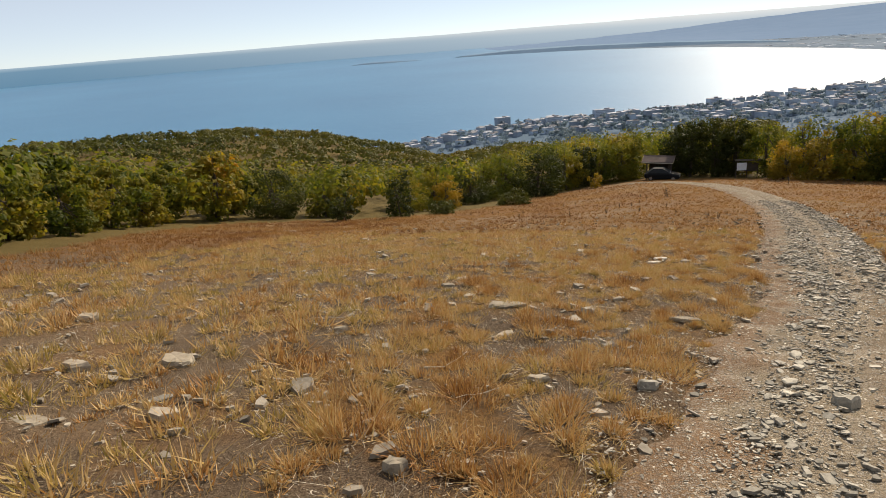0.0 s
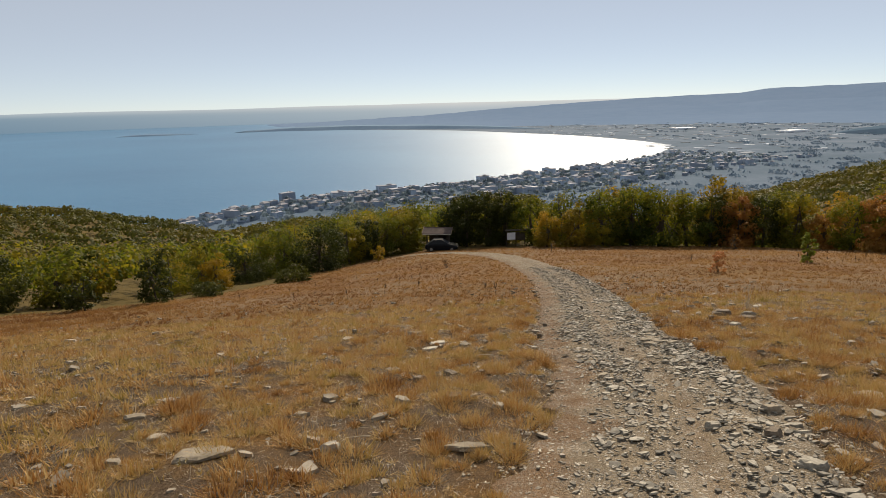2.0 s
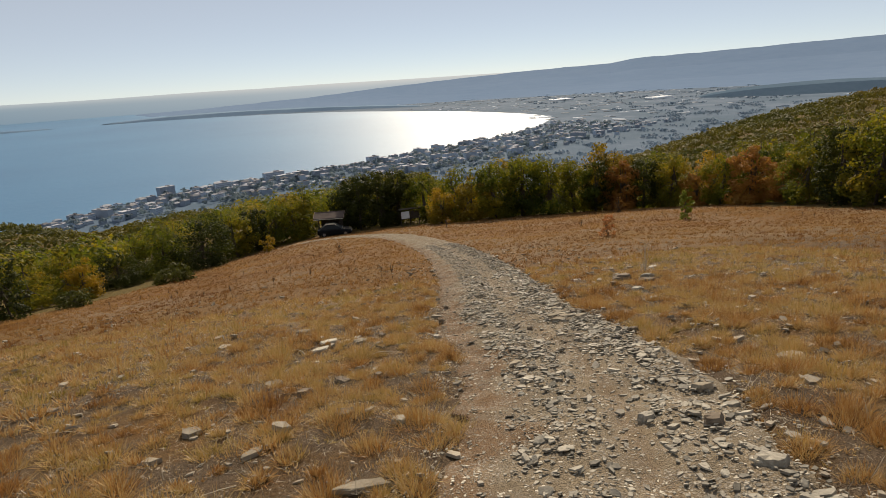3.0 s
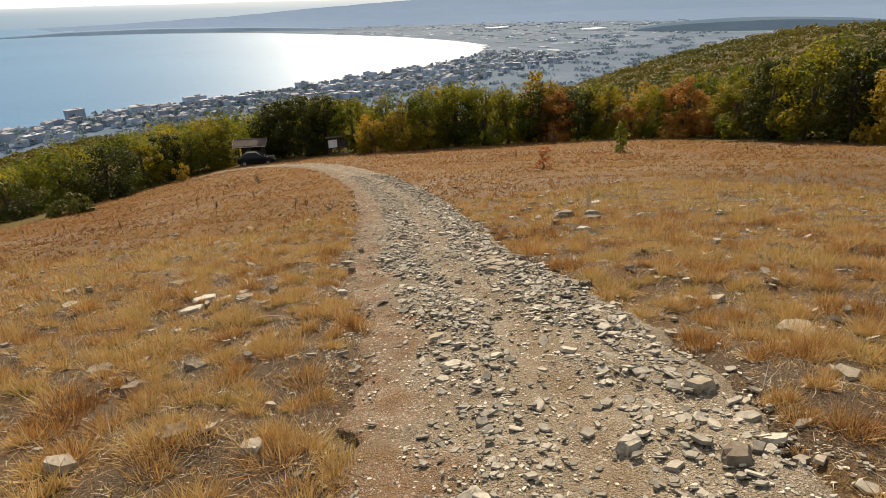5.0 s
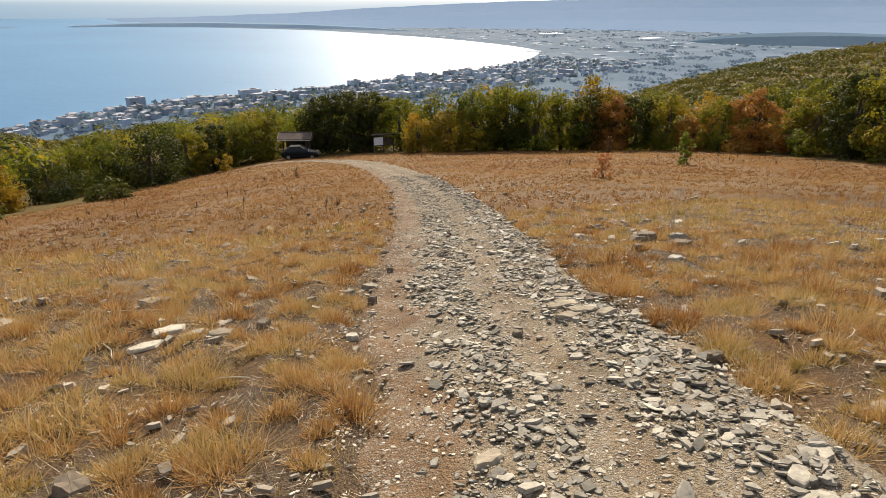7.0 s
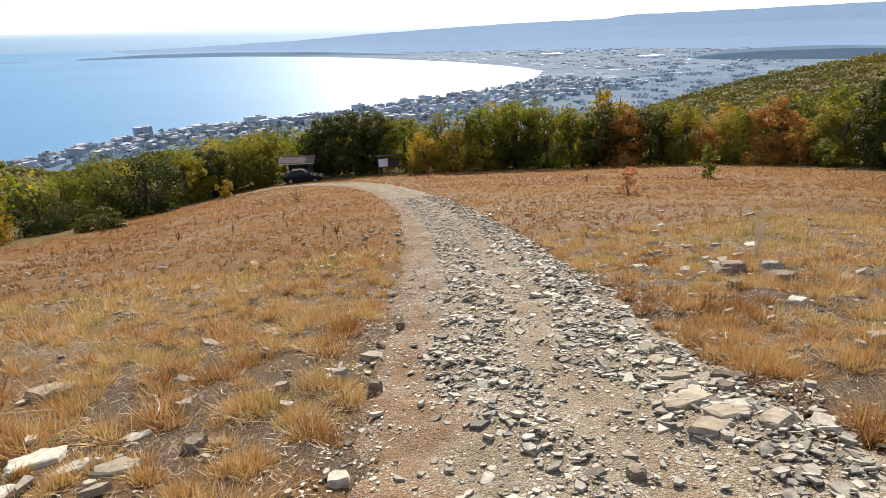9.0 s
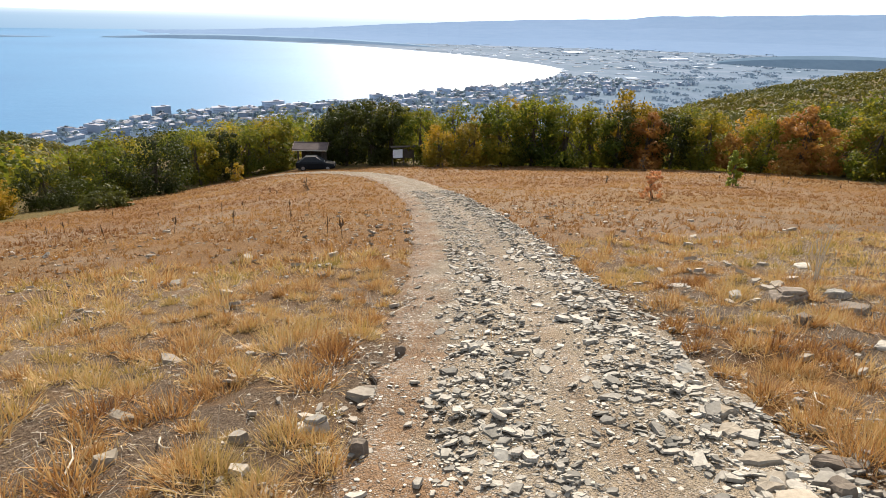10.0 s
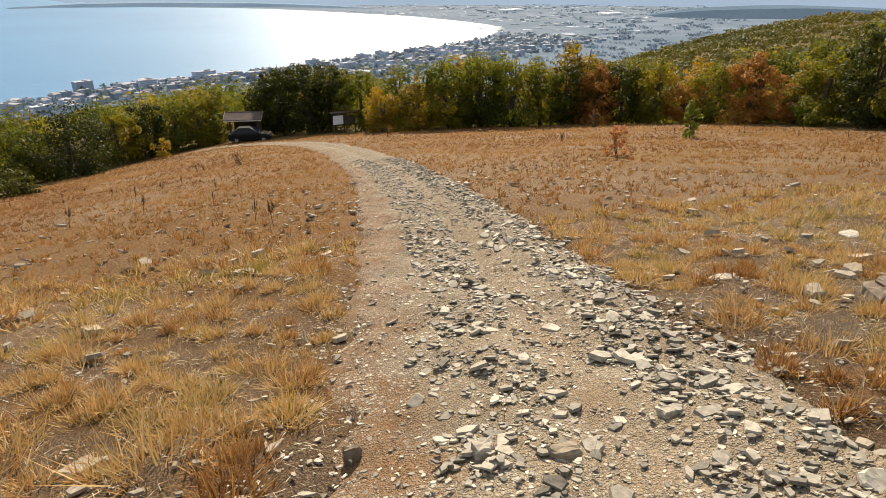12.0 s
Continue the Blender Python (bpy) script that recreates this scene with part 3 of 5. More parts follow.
def tree_wood(rng, height, width, clump_at, stems=1, girth=0.11):
    pieces = []
    for k in range(stems):
        lean = Vector((rng.uniform(-0.1, 0.1), rng.uniform(-0.1, 0.1), 0)) * height + Vector((k * 0.25 - stems * 0.12, 0.1 * k, 0))
        pts = [Vector((k * 0.12, 0.05 * k, -0.25)), Vector((k * 0.13, 0.05 * k, 0.1)), lean * 0.4 + Vector((0, 0, height * 0.35)), lean * 0.8 + Vector((0, 0, height * 0.65)), lean + Vector((0, 0, height * 0.88))]
        pieces.append(tube(pts, [girth * 1.5, girth, girth * 0.75, girth * 0.45, girth * 0.15], 7))
        for c in clump_at[k::stems][:7]:
            t = rng.uniform(0.3, 0.75)
            p0 = lean * t + Vector((0, 0, height * t * 0.9))
            p1 = (p0 + Vector(c)) / 2 + Vector((0, 0, 0.1 * height * rng.uniform(-0.3, 0.6)))
            pieces.append(tube([p0, p1, Vector(c)], [girth * 0.45, girth * 0.28, girth * 0.08], 5))
    return joined(pieces)


def make_tree(name, seed, height, width, low, mat, label, category="tree", clumps=60, per=34, leaf=0.19, stems=1, group="", girth=0.11):
    rng = np.random.default_rng(seed)
    (lv, lf), c = crown_leaves(rng, height, width, low, clumps, per, leaf)
    top = new(name)
    wv, wf = tree_wood(rng, height, width, c, stems, girth)
    trunk = thing_from("trunk", tri_mesh("trunk", wv, wf), M_BARK, top)
    trunk.data.polygons.foreach_set("use_smooth", np.ones(len(trunk.data.polygons), dtype=bool))
    thing_from("crown", tri_mesh("crown", lv, lf), mat, top)
    return tagged(top, label, category, group)


def scaled_pose(x, y, turn, s):
    return Matrix.Translation((x, y, on_land(x, y) - 0.05)) @ Matrix.Rotation(radians(turn), 4, "Z") @ Matrix.Diagonal((s, s, s, 1))


def put(ob, x, y, turn=0.0, s=1.0):
    ob.matrix_basis = scaled_pose(x, y, turn, s)
    return ob


def again(ob, x, y, turn=0.0, s=1.0, label=""):
    made = copy_thing(ob, pose(x, y, on_land(x, y) - 0.05, 0, 0, turn))
    made.scale = (s, s, s)
    if label:
        made["label"] = label
    return made


ROW = "trees along the field edge"
oak_a = make_tree("oak_tree", 11, 7.0, 5.6, -0.6, M_LEAF, "bushy oak turning yellow-green at the edge of the field", group=ROW, stems=2, clumps=62, per=84, leaf=0.12)
oak_b = make_tree("oak_tree", 12, 6.2, 6.2, -0.8, M_LEAF, "broad low oak with yellow-green leaves at the field edge", group=ROW, stems=3, clumps=62, per=84, leaf=0.12)
oak_c = make_tree("oak_tree", 13, 7.6, 5.0, -0.5, M_LEAF_DARK, "dark green oak standing at the edge of the field", group=ROW, stems=2, clumps=62, per=84, leaf=0.12)
oak_d = make_tree("oak_tree", 14, 5.8, 5.0, -0.6, M_LEAF_GOLD, "oak with golden autumn leaves at the field edge", group=ROW, stems=2, clumps=62, per=84, leaf=0.12)
oak_e = make_tree("oak_tree", 15, 5.8, 4.8, -0.6, M_LEAF_RUST, "oak with rusty red autumn leaves at the field edge", group=ROW, stems=3, clumps=62, per=84, leaf=0.12)

oak_f = make_tree("oak_tree", 16, 6.0, 7.2, -0.8, M_LEAF_DARK, "big round olive-green oak leaning over the field edge", group=ROW, stems=3, clumps=80, per=84, leaf=0.12)

oak_g = make_tree("oak_tree", 17, 6.4, 6.0, -0.6, M_LEAF, "low scrub oak turning yellow beside the dry grass", group=ROW, stems=3, clumps=46, per=60, leaf=0.2)
oak_h = make_tree("oak_tree", 18, 5.6, 6.4, -0.6, M_LEAF, "low olive-green scrub oak beside the dry grass", group=ROW, stems=3, clumps=46, per=60, leaf=0.2)

# The wood's front rows: x, y, which tree, size.
FRONT = [
    (20.4, 63.0, "d", 0.85), (17.6, 64.5, "d", 0.72), (23.0, 62.6, "a", 0.95), (26.2, 63.0, "a", 1.06), (29.0, 62.0, "b", 1.06), (31.6, 61.5, "a", 0.98),
    (34.0, 61.0, "c", 0.85), (36.3, 59.8, "e", 0.95), (38.2, 58.6, "c", 0.80), (40.2, 57.0, "a", 0.92), (41.6, 54.6, "e", 0.72), (42.4, 52.0, "a", 0.82),
    (43.2, 49.0, "e", 0.98), (44.0, 45.6, "e", 0.80), (42.6, 42.6, "a", 0.84), (42.0, 38.6, "c", 0.92), (41.2, 35.0, "a", 1.05), (40.6, 31.4, "c", 0.92),
    (39.6, 27.6, "d", 0.98), (39.0, 23.6, "d", 0.90), (38.6, 19.4, "a", 1.00), (39.0, 15.0, "b", 0.95),
    (36.6, 63.4, "d", 1.40), (27.6, 66.0, "a", 1.10), (24.4, 66.4, "b", 1.05), (37.8, 62.6, "d", 1.10), (41.8, 60.4, "a", 1.05), (45.0, 56.0, "d", 1.05), (46.6, 51.0, "a", 1.00), (47.0, 46.4, "a", 1.05), (46.0, 41.0, "b", 1.10), (45.4, 36.0, "a", 1.20), (44.6, 30.0, "a", 1.15),
    (14.6, 72.4, "c", 1.00), (12.2, 72.0, "c", 1.02), (10.0, 72.6, "c", 1.00), (17.2, 70.0, "a", 0.95), (20.2, 68.0, "b", 1.00), (8.8, 75.2, "c", 0.90), (15.6, 76.0, "a", 1.05), (11.0, 77.0, "b", 1.05),
    (3.6, 74.6, "a", 0.90), (2.2, 72.0, "b", 0.80), (0.2, 71.0, "a", 0.78), (-1.8, 69.6, "c", 0.72), (-3.8, 67.6, "a", 0.78), (-0.8, 75.0, "b", 0.90), (2.6, 76.4, "a", 0.90), (-5.0, 72.0, "b", 0.90),
    (-6.4, 61.6, "f", 0.86), (-9.6, 60.4, "b", 0.70), (-9.4, 66.0, "b", 0.90), (-12.2, 61.0, "b", 0.73), (-12.0, 55.0, "f", 0.56), (-14.8, 52.0, "b", 0.63), (-12.6, 48.0, "d", 0.53), (-15.4, 46.4, "b", 0.54),
    (-21.4, 42.6, "h", 0.55), (-24.6, 40.4, "f", 0.70), (-27.0, 36.6, "g", 0.86), (-28.6, 33.0, "g", 0.64), (-27.0, 29.4, "g", 0.53), (-26.8, 26.6, "g", 0.64), (-25.4, 23.4, "g", 0.55), (-23.0, 20.0, "g", 0.44), (-22.6, 16.8, "h", 0.53), (-20.4, 13.4, "g", 0.53), (-19.4, 9.6, "g", 0.55), (-19.0, 5.4, "g", 0.55),
    (-30.0, 43.0, "g", 0.71), (-32.0, 38.0, "g", 0.76), (-31.6, 28.0, "g", 0.76), (-29.0, 22.0, "g", 0.71), (-26.0, 14.0, "g", 0.71), (-18.0, 54.0, "g", 0.71), (-22.0, 49.0, "g", 0.70), (-17.0, 60.0, "g", 0.76),
]
kinds = {"a": oak_a, "b": oak_b, "c": oak_c, "d": oak_d, "e": oak_e, "f": oak_f, "g": oak_g, "h": oak_h}
used = set()
for n, (x, y, k, s) in enumerate(FRONT):
    turn = (n * 137) % 360
    if k in used:
        again(kinds[k], x, y, turn, s)
    else:
        used.add(k)
        put(kinds[k], x, y, turn, s)

# Single shrubs and saplings out in the field.
small = make_tree("shrub", 31, 1.9, 1.9, 0.05, M_LEAF_DARK, "round dark green shrub at the field edge", "shrub", 34, 34, 0.075, 3, girth=0.04)
put(small, -18.4, 39.2, 20, 1.25)
cone = make_tree("young_tree", 32, 3.3, 2.3, 0.1, M_LEAF_DARK, "dark green young tree in the dry field edge", "tree", 46, 36, 0.085, 1, girth=0.06)
put(cone, -14.2, 40.0, 0, 1.1)
low_green = make_tree("shrub", 33, 1.0, 2.6, 0.02, M_CANOPY, "low sprawling olive-green shrub in dry grass", "shrub", 40, 36, 0.085, 3, girth=0.03)
put(low_green, -11.6, 42.0, 0, 1.0)
again(low_green, -7.2, 49.5, 80, 1.2)
golden = make_tree("shrub", 34, 1.7, 1.6, 0.05, M_LEAF_GOLD, "small golden shrub alone on the dry slope", "shrub", 24, 30, 0.07, 2, girth=0.03)
put(golden, -0.45, 65.4, 0, 1.1)
red = make_tree("red_sapling", 35, 1.75, 1.35, 0.35, M_LEAF_RED, "thin sapling with sparse red leaves in dry grass", "sapling", 22, 26, 0.075, 2, girth=0.03)
put(red, 17.5, 30.6, 0, 0.7)
sapling = make_tree("green_sapling", 36, 2.9, 1.2, 0.15, M_LEAF_GREEN, "slender yellow-green sapling in the dry field", "sapling", 26, 30, 0.11, 1, girth=0.04)
put(sapling, 29.2, 39.7, 0, 0.92)
twiggy = make_tree("bare_shrub", 37, 1.5, 1.9, 0.1, M_LEAF_RUST, "nearly bare brown shrub by the wood", "shrub", 20, 6, 0.05, 4, girth=0.03)
put(twiggy, 33.0, 55.0, 0, 1.1)
again(twiggy, 16.0, 57.0, 60, 0.7)
again(twiggy, 4.45, 42.5, 30, 0.62)
again(twiggy, 21.5, 41.0, 200, 0.45)


# ---- far woods ----
def wood_stuff(name, places, heights, widths, cards, leaf, seed, mat, label):
    """Crowns packed over a slope, each a heap of leaf clumps."""
    rng = np.random.default_rng(seed)
    n = len(places)
    base = np.repeat(np.c_[places, land(places[:, 0], places[:, 1])], cards, axis=0)
    d = rng.normal(size=(n * cards, 3))
    d /= np.linalg.norm(d, axis=1)[:, None]
    d[:, 2] = np.abs(d[:, 2]) * 1.0 - 0.15
    h, w = np.repeat(heights, cards), np.repeat(widths, cards)
    wob = 0.8 + 0.2 * np.sin(d[:, 0] * 5 + np.repeat(rng.uniform(0, 6, n), cards)) * np.cos(d[:, 1] * 4)
    at = base + d * np.stack([w * 0.5, w * 0.5, h * 0.52], -1) * (wob * rng.uniform(0.75, 1.05, n * cards))[:, None]
    at[:, 2] += h * 0.48
    v, f = leaf_cards(at, rng.uniform(0.6, 1.4, len(at)) * leaf, rng, d, 1.8)
    return tagged(thing_from(name, tri_mesh(name, v, f), mat), label, "woodland", kind="stuff")


def scatter(rng, x0, x1, y0, y1, step, keep):
    gx, gy = np.meshgrid(np.arange(x0, x1, step), np.arange(y0, y1, step))
    p = np.stack([gx.ravel(), gy.ravel()], -1) + rng.uniform(-0.45, 0.45, (gx.size, 2)) * step
    return p[keep(p[:, 0], p[:, 1])]


def near_wood(x, y):
    ok = ~in_field(x, y)
    for dx, dy in ((4, 0), (-4, 0), (0, -5), (0, 4), (3, -3), (-3, -3)):
        ok &= ~in_field(x + dx, y + dy)
    return ok & (np.hypot(x - 5, y - 25) < 105) & (y > 0)


rng = np.random.default_rng(5)
p = scatter(rng, -100, 110, 0, 130, 4.3, near_wood)
ahead = np.degrees(np.arctan2(p[:, 0] - 5, p[:, 1] - 10))
tall = 1.0 + 0.1 * smooth(ahead / 8) + 0.28 * smooth((ahead + 12) / 10) * smooth((8 - ahead) / 5)
wood_stuff("near_woods", p, rng.uniform(4.4, 6.0, len(p)) * tall, rng.uniform(4.8, 6.6, len(p)), 150, 0.19, 6, M_LEAF, "dense yellow-green oak wood below the field")


def seen_slope(x, y):
    r = np.hypot(x - 5, y - 10)
    az = np.degrees(np.arctan2(x - 5, y - 10))
    return (np.hypot(x - 5, y - 25) >= 100) & (r < np.where(az > 0, 500, 420)) & (az > -62) & (az < 66) & ((r < 210) | (az < -8) | (az > 24))


p = scatter(rng, -400, 480, 0, 500, 7.0, seen_slope)
wood_stuff("hillside_woods", p, rng.uniform(3.8, 5.8, len(p)), rng.uniform(7.0, 9.5, len(p)), 52, 0.6, 7, M_CANOPY, "autumn woods covering the side hills")


# ---- town and plain ----
def house(seed, w, d, storeys, pitched):
    """A small building: walls, roof, and a dark window band for each storey."""
    top = new("apartment_building" if storeys > 3 else "house")
    h = storeys * 3.0
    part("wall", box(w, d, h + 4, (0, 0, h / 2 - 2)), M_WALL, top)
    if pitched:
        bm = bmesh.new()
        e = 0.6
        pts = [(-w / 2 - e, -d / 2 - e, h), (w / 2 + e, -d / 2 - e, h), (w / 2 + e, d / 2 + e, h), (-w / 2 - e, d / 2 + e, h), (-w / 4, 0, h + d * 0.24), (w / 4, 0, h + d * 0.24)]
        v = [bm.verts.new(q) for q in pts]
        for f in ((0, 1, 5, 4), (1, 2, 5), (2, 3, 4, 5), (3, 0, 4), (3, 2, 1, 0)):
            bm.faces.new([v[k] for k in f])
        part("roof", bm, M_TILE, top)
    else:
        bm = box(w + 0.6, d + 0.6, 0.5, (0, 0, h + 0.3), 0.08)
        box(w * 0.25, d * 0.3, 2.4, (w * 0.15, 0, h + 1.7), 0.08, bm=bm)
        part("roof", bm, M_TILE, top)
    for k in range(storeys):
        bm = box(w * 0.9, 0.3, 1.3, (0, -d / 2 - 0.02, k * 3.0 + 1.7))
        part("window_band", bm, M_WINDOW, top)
    label = "pale rendered apartment block with a flat roof in the coastal town" if storeys > 3 else "small pale house with a roof in the coastal town"
    return tagged(top, label, "building", "buildings of the coastal town")


HOUSES = [house(0, 13, 10, 2, True), house(1, 16, 11, 3, True), house(2, 24, 12, 4, False), house(3, 30, 13, 5, False), house(4, 15, 12, 3, False), house(5, 42, 14, 5, False)]
SHORE = [(-240, 690), (-123, 837), (8, 884), (131, 947), (280, 1043), (455, 1166), (640, 1340)]
rng = np.random.default_rng(21)
placed = []
line = curve_through(SHORE, 12)
for tries in range(2400):
    i = rng.integers(0, len(line) - 1)
    q = line[i] + (line[i + 1] - line[i]) * rng.uniform()
    d = line[i + 1] - line[i]
    out = np.array([d[1], -d[0]]) / np.linalg.norm(d)
    inland = 7 + rng.uniform() ** 1.4 * (60 + 0.34 * max(q[1] - 700, 0))
    q = q + out * inland
    k = int(rng.choice(6, p=[0.32, 0.26, 0.14, 0.06, 0.16, 0.06]))
    if any(abs(q[0] - o[0]) + abs(q[1] - o[1]) < 12 + (8 if k > 3 else 0) for o in placed):
        continue
    turn = math.degrees(math.atan2(d[1], d[0])) + rng.choice([0, 0, 8, -12, 90])
    m = pose(q[0], q[1], on_land(q[0], q[1]), 0, 0, turn)
    size = float(rng.uniform(0.38, 0.68))
    ob = HOUSES[k] if not any(o[2] == k for o in placed) else None
    if ob:
        ob.matrix_basis = m @ Matrix.Diagonal((size, size, size, 1))
    else:
        copy_thing(HOUSES[k], m).scale = (size, size, size)
    placed.append((q[0], q[1], k))
    if len(placed) > 400:
        break
tower = house(6, 26, 15, 8, False)
tower.matrix_basis = pose(-128, 828, -120.4, 0, 0, 35) @ Matrix.Diagonal((0.75, 0.62, 0.47, 1))
tagged(tower, "tall pale hotel block on the shore", "building", "buildings of the coastal town")


def plain_stuff():
    """Hundreds of far roofs across the plain, too small to tell apart."""
    r = np.random.default_rng(8)
    pieces = []
    for n in range(620):
        far = r.uniform() ** 0.7
        y = 1150 + 2300 * far
        x = 560 + (y - 1150) * 0.25 + r.gamma(1.6, 190) if y < 1700 else r.uniform(0.26, 0.95) * y * r.uniform(0.75, 1.1)
        if y > 1650 and x < 740 - (y - 1650) * 0.33 + 60:
            continue
        w, d, h = r.uniform(7, 34), r.uniform(6, 15), r.uniform(0.5, 1.4)
        c = np.array([[sx * w / 2, sy * d / 2, z] for z in (-1, h) for sx, sy in ((-1, -1), (1, -1), (1, 1), (-1, 1))])
        a = r.uniform(0, 3.1)
        c = c @ np.array([[math.cos(a), -math.sin(a), 0], [math.sin(a), math.cos(a), 0], [0, 0, 1]]) + [x, y, -120.4]
        f = []
        for q in ((0, 1, 5, 4), (1, 2, 6, 5), (2, 3, 7, 6), (3, 0, 4, 7), (4, 5, 6, 7)):
            f += [(q[0], q[1], q[2]), (q[0], q[2], q[3])]
        pieces.append((c, f))
    v, f = joined(pieces)
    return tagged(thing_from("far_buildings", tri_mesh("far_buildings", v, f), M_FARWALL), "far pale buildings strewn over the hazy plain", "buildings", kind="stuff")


plain_stuff()


def greenhouse(x, y, long, turn):
    bm = bmesh.new()
    for k in range(3):
        box(long, 14, 7, (0, k * 17, 3.0), 1.2, bm=bm)
    ob = new("greenhouse")
    part("sheeting", bm, M_GREENHOUSE, ob)
    ob.matrix_basis = pose(x, y, -120.4, 0, 0, turn)
    return tagged(ob, "long pale sheeted greenhouses shining on the plain", "greenhouse", "greenhouses on the plain")


for x, y, long, turn in ((806, 3600, 190, 0), (1060, 3500, 240, -8), (1840, 3850, 60, -15), (1130, 2250, 90, 10), (1330, 1900, 110, 25), (1500, 1760, 130, 30), (560, 3450, 120, 0)):
    greenhouse(x, y, long, turn)


def town_trees():
    r = np.random.default_rng(31)
    i = r.integers(0, len(line) - 1, 900)
    d = line[i + 1] - line[i]
    out = np.stack([d[:, 1], -d[:, 0]], -1) / np.linalg.norm(d, axis=1)[:, None]
    p = line[i] + d * r.uniform(size=(900, 1)) + out * r.uniform(8, 200, 900)[:, None]
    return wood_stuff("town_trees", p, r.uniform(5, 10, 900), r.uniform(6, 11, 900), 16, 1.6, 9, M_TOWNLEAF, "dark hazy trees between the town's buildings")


# Haze over the town is coloured into its tree leaves.
M_TOWNLEAF = leafy("haze_tinted_tree_leaves", [(0.0, (0.12, 0.17, 0.20)), (0.6, (0.15, 0.20, 0.23)), (1.0, (0.19, 0.24, 0.26))], 0.45, 0.02)
town_trees()


def plain_groves():
    r = np.random.default_rng(33)
    y = 640 + 2500 * r.uniform(0, 1, 1200) ** 1.7
    x = y * r.uniform(0.16, 1.0, 1200) + 60 * wavy(y, y * 0.7, 300.0)
    coast = np.interp(y, [p[1] for p in SHORE], [p[0] for p in SHORE])
    keep = (x > coast + np.clip(60 + 0.3 * (y - 700), 60, 260)) & (wavy(x, y, 260.0, 1.4) > -0.35)
    p = np.stack([x, y], -1)[keep & (land(x, y) < -104)]
    n = len(p)
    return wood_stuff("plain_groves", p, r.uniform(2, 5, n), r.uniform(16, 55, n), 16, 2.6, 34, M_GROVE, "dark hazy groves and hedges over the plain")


plain_groves()


# ---- shelter, car, notice board ----
def shelter():
    top = new("wooden_shelter")
    w, d, h = 2.5, 2.2, 1.9
    for sx in (-1, 0, 1):
        for sy in (-1, 1):
            part("post", box(0.14, 0.14, h + 0.4, (sx * (w / 2 - 0.1), sy * (d / 2 - 0.1), h / 2 - 0.2), 0.015), M_TIMBER, top)
    back = box(w, 0.06, h * 0.95, (0, d / 2, h / 2), 0.01)
    part("back_wall", back, M_TIMBER, top)
    for k in range(6):
        part("side_board", box(0.04, d - 0.2, 0.27, (w / 2, 0, 0.2 + k * 0.31), 0.01, (0, 2, 0)), M_TIMBER, top)
    part("beam", box(w + 0.3, 0.12, 0.16, (0, -d / 2 + 0.1, h + 0.05), 0.015), M_TIMBER, top)
    for sy in (-1, 1):
        part("roof_slope", box(w + 0.8, d * 0.66, 0.08, (0, sy * d * 0.27, h + 0.42), 0.015, (-sy * 21, 0, 0)), M_ROOFING, top)
    part("fascia", box(w + 0.8, 0.05, 0.09, (0, -d * 0.59, h + 0.11), 0.01), M_FASCIA, top)
    part("gable_board", box(0.05, d * 0.66, 0.14, (w / 2 + 0.42, -d * 0.27, h + 0.43), 0.01, (21, 0, 0)), M_DARKBOARD, top)
    part("gable_board", box(0.05, d * 0.66, 0.14, (-w / 2 - 0.42, -d * 0.27, h + 0.43), 0.01, (21, 0, 0)), M_DARKBOARD, top)
    part("table", box(1.2, 0.6, 0.06, (-0.2, 0.2, 0.75), 0.01), M_TIMBER, top)
    top.matrix_basis = pose(6.4, 71.0, on_land(6.4, 71.0) + 0.05, 0, 0, -14)
    return tagged(top, "dark open timber shelter with a brownish pitched roof", "shelter")


def car_body_mesh():
    """The body shell as cross-sections along the car."""
    prof = [(-2.1, 0.42, 0.72, 0.66), (-2.02, 0.30, 0.86, 0.76), (-1.5, 0.24, 0.95, 0.83), (-0.9, 0.22, 0.97, 0.85), (0.0, 0.22, 0.97, 0.86), (0.8, 0.22, 0.95, 0.85), (1.5, 0.24, 0.86, 0.82), (2.0, 0.30, 0.72, 0.74), (2.1, 0.40, 0.62, 0.62)]
    vs, fs = [], []
    for x, lo, hi, w in prof:
        for y, z in ((-w + 0.06, lo), (-w, lo + 0.12), (-w, hi - 0.14), (-w + 0.1, hi), (w - 0.1, hi), (w, hi - 0.14), (w, lo + 0.12), (w - 0.06, lo)):
            vs.append((x, y, z))
    for i in range(len(prof) - 1):
        for k in range(8):
            a, b = i * 8 + k, i * 8 + (k + 1) % 8
            fs += [(a, b, b + 8), (a, b + 8, a + 8)]
    for base, flip in ((0, True), ((len(prof) - 1) * 8, False)):
        for k in range(1, 7):
            fs.append((base, base + k + 1, base + k) if not flip else (base, base + k, base + k + 1))
    return tri_mesh("body", vs, fs)


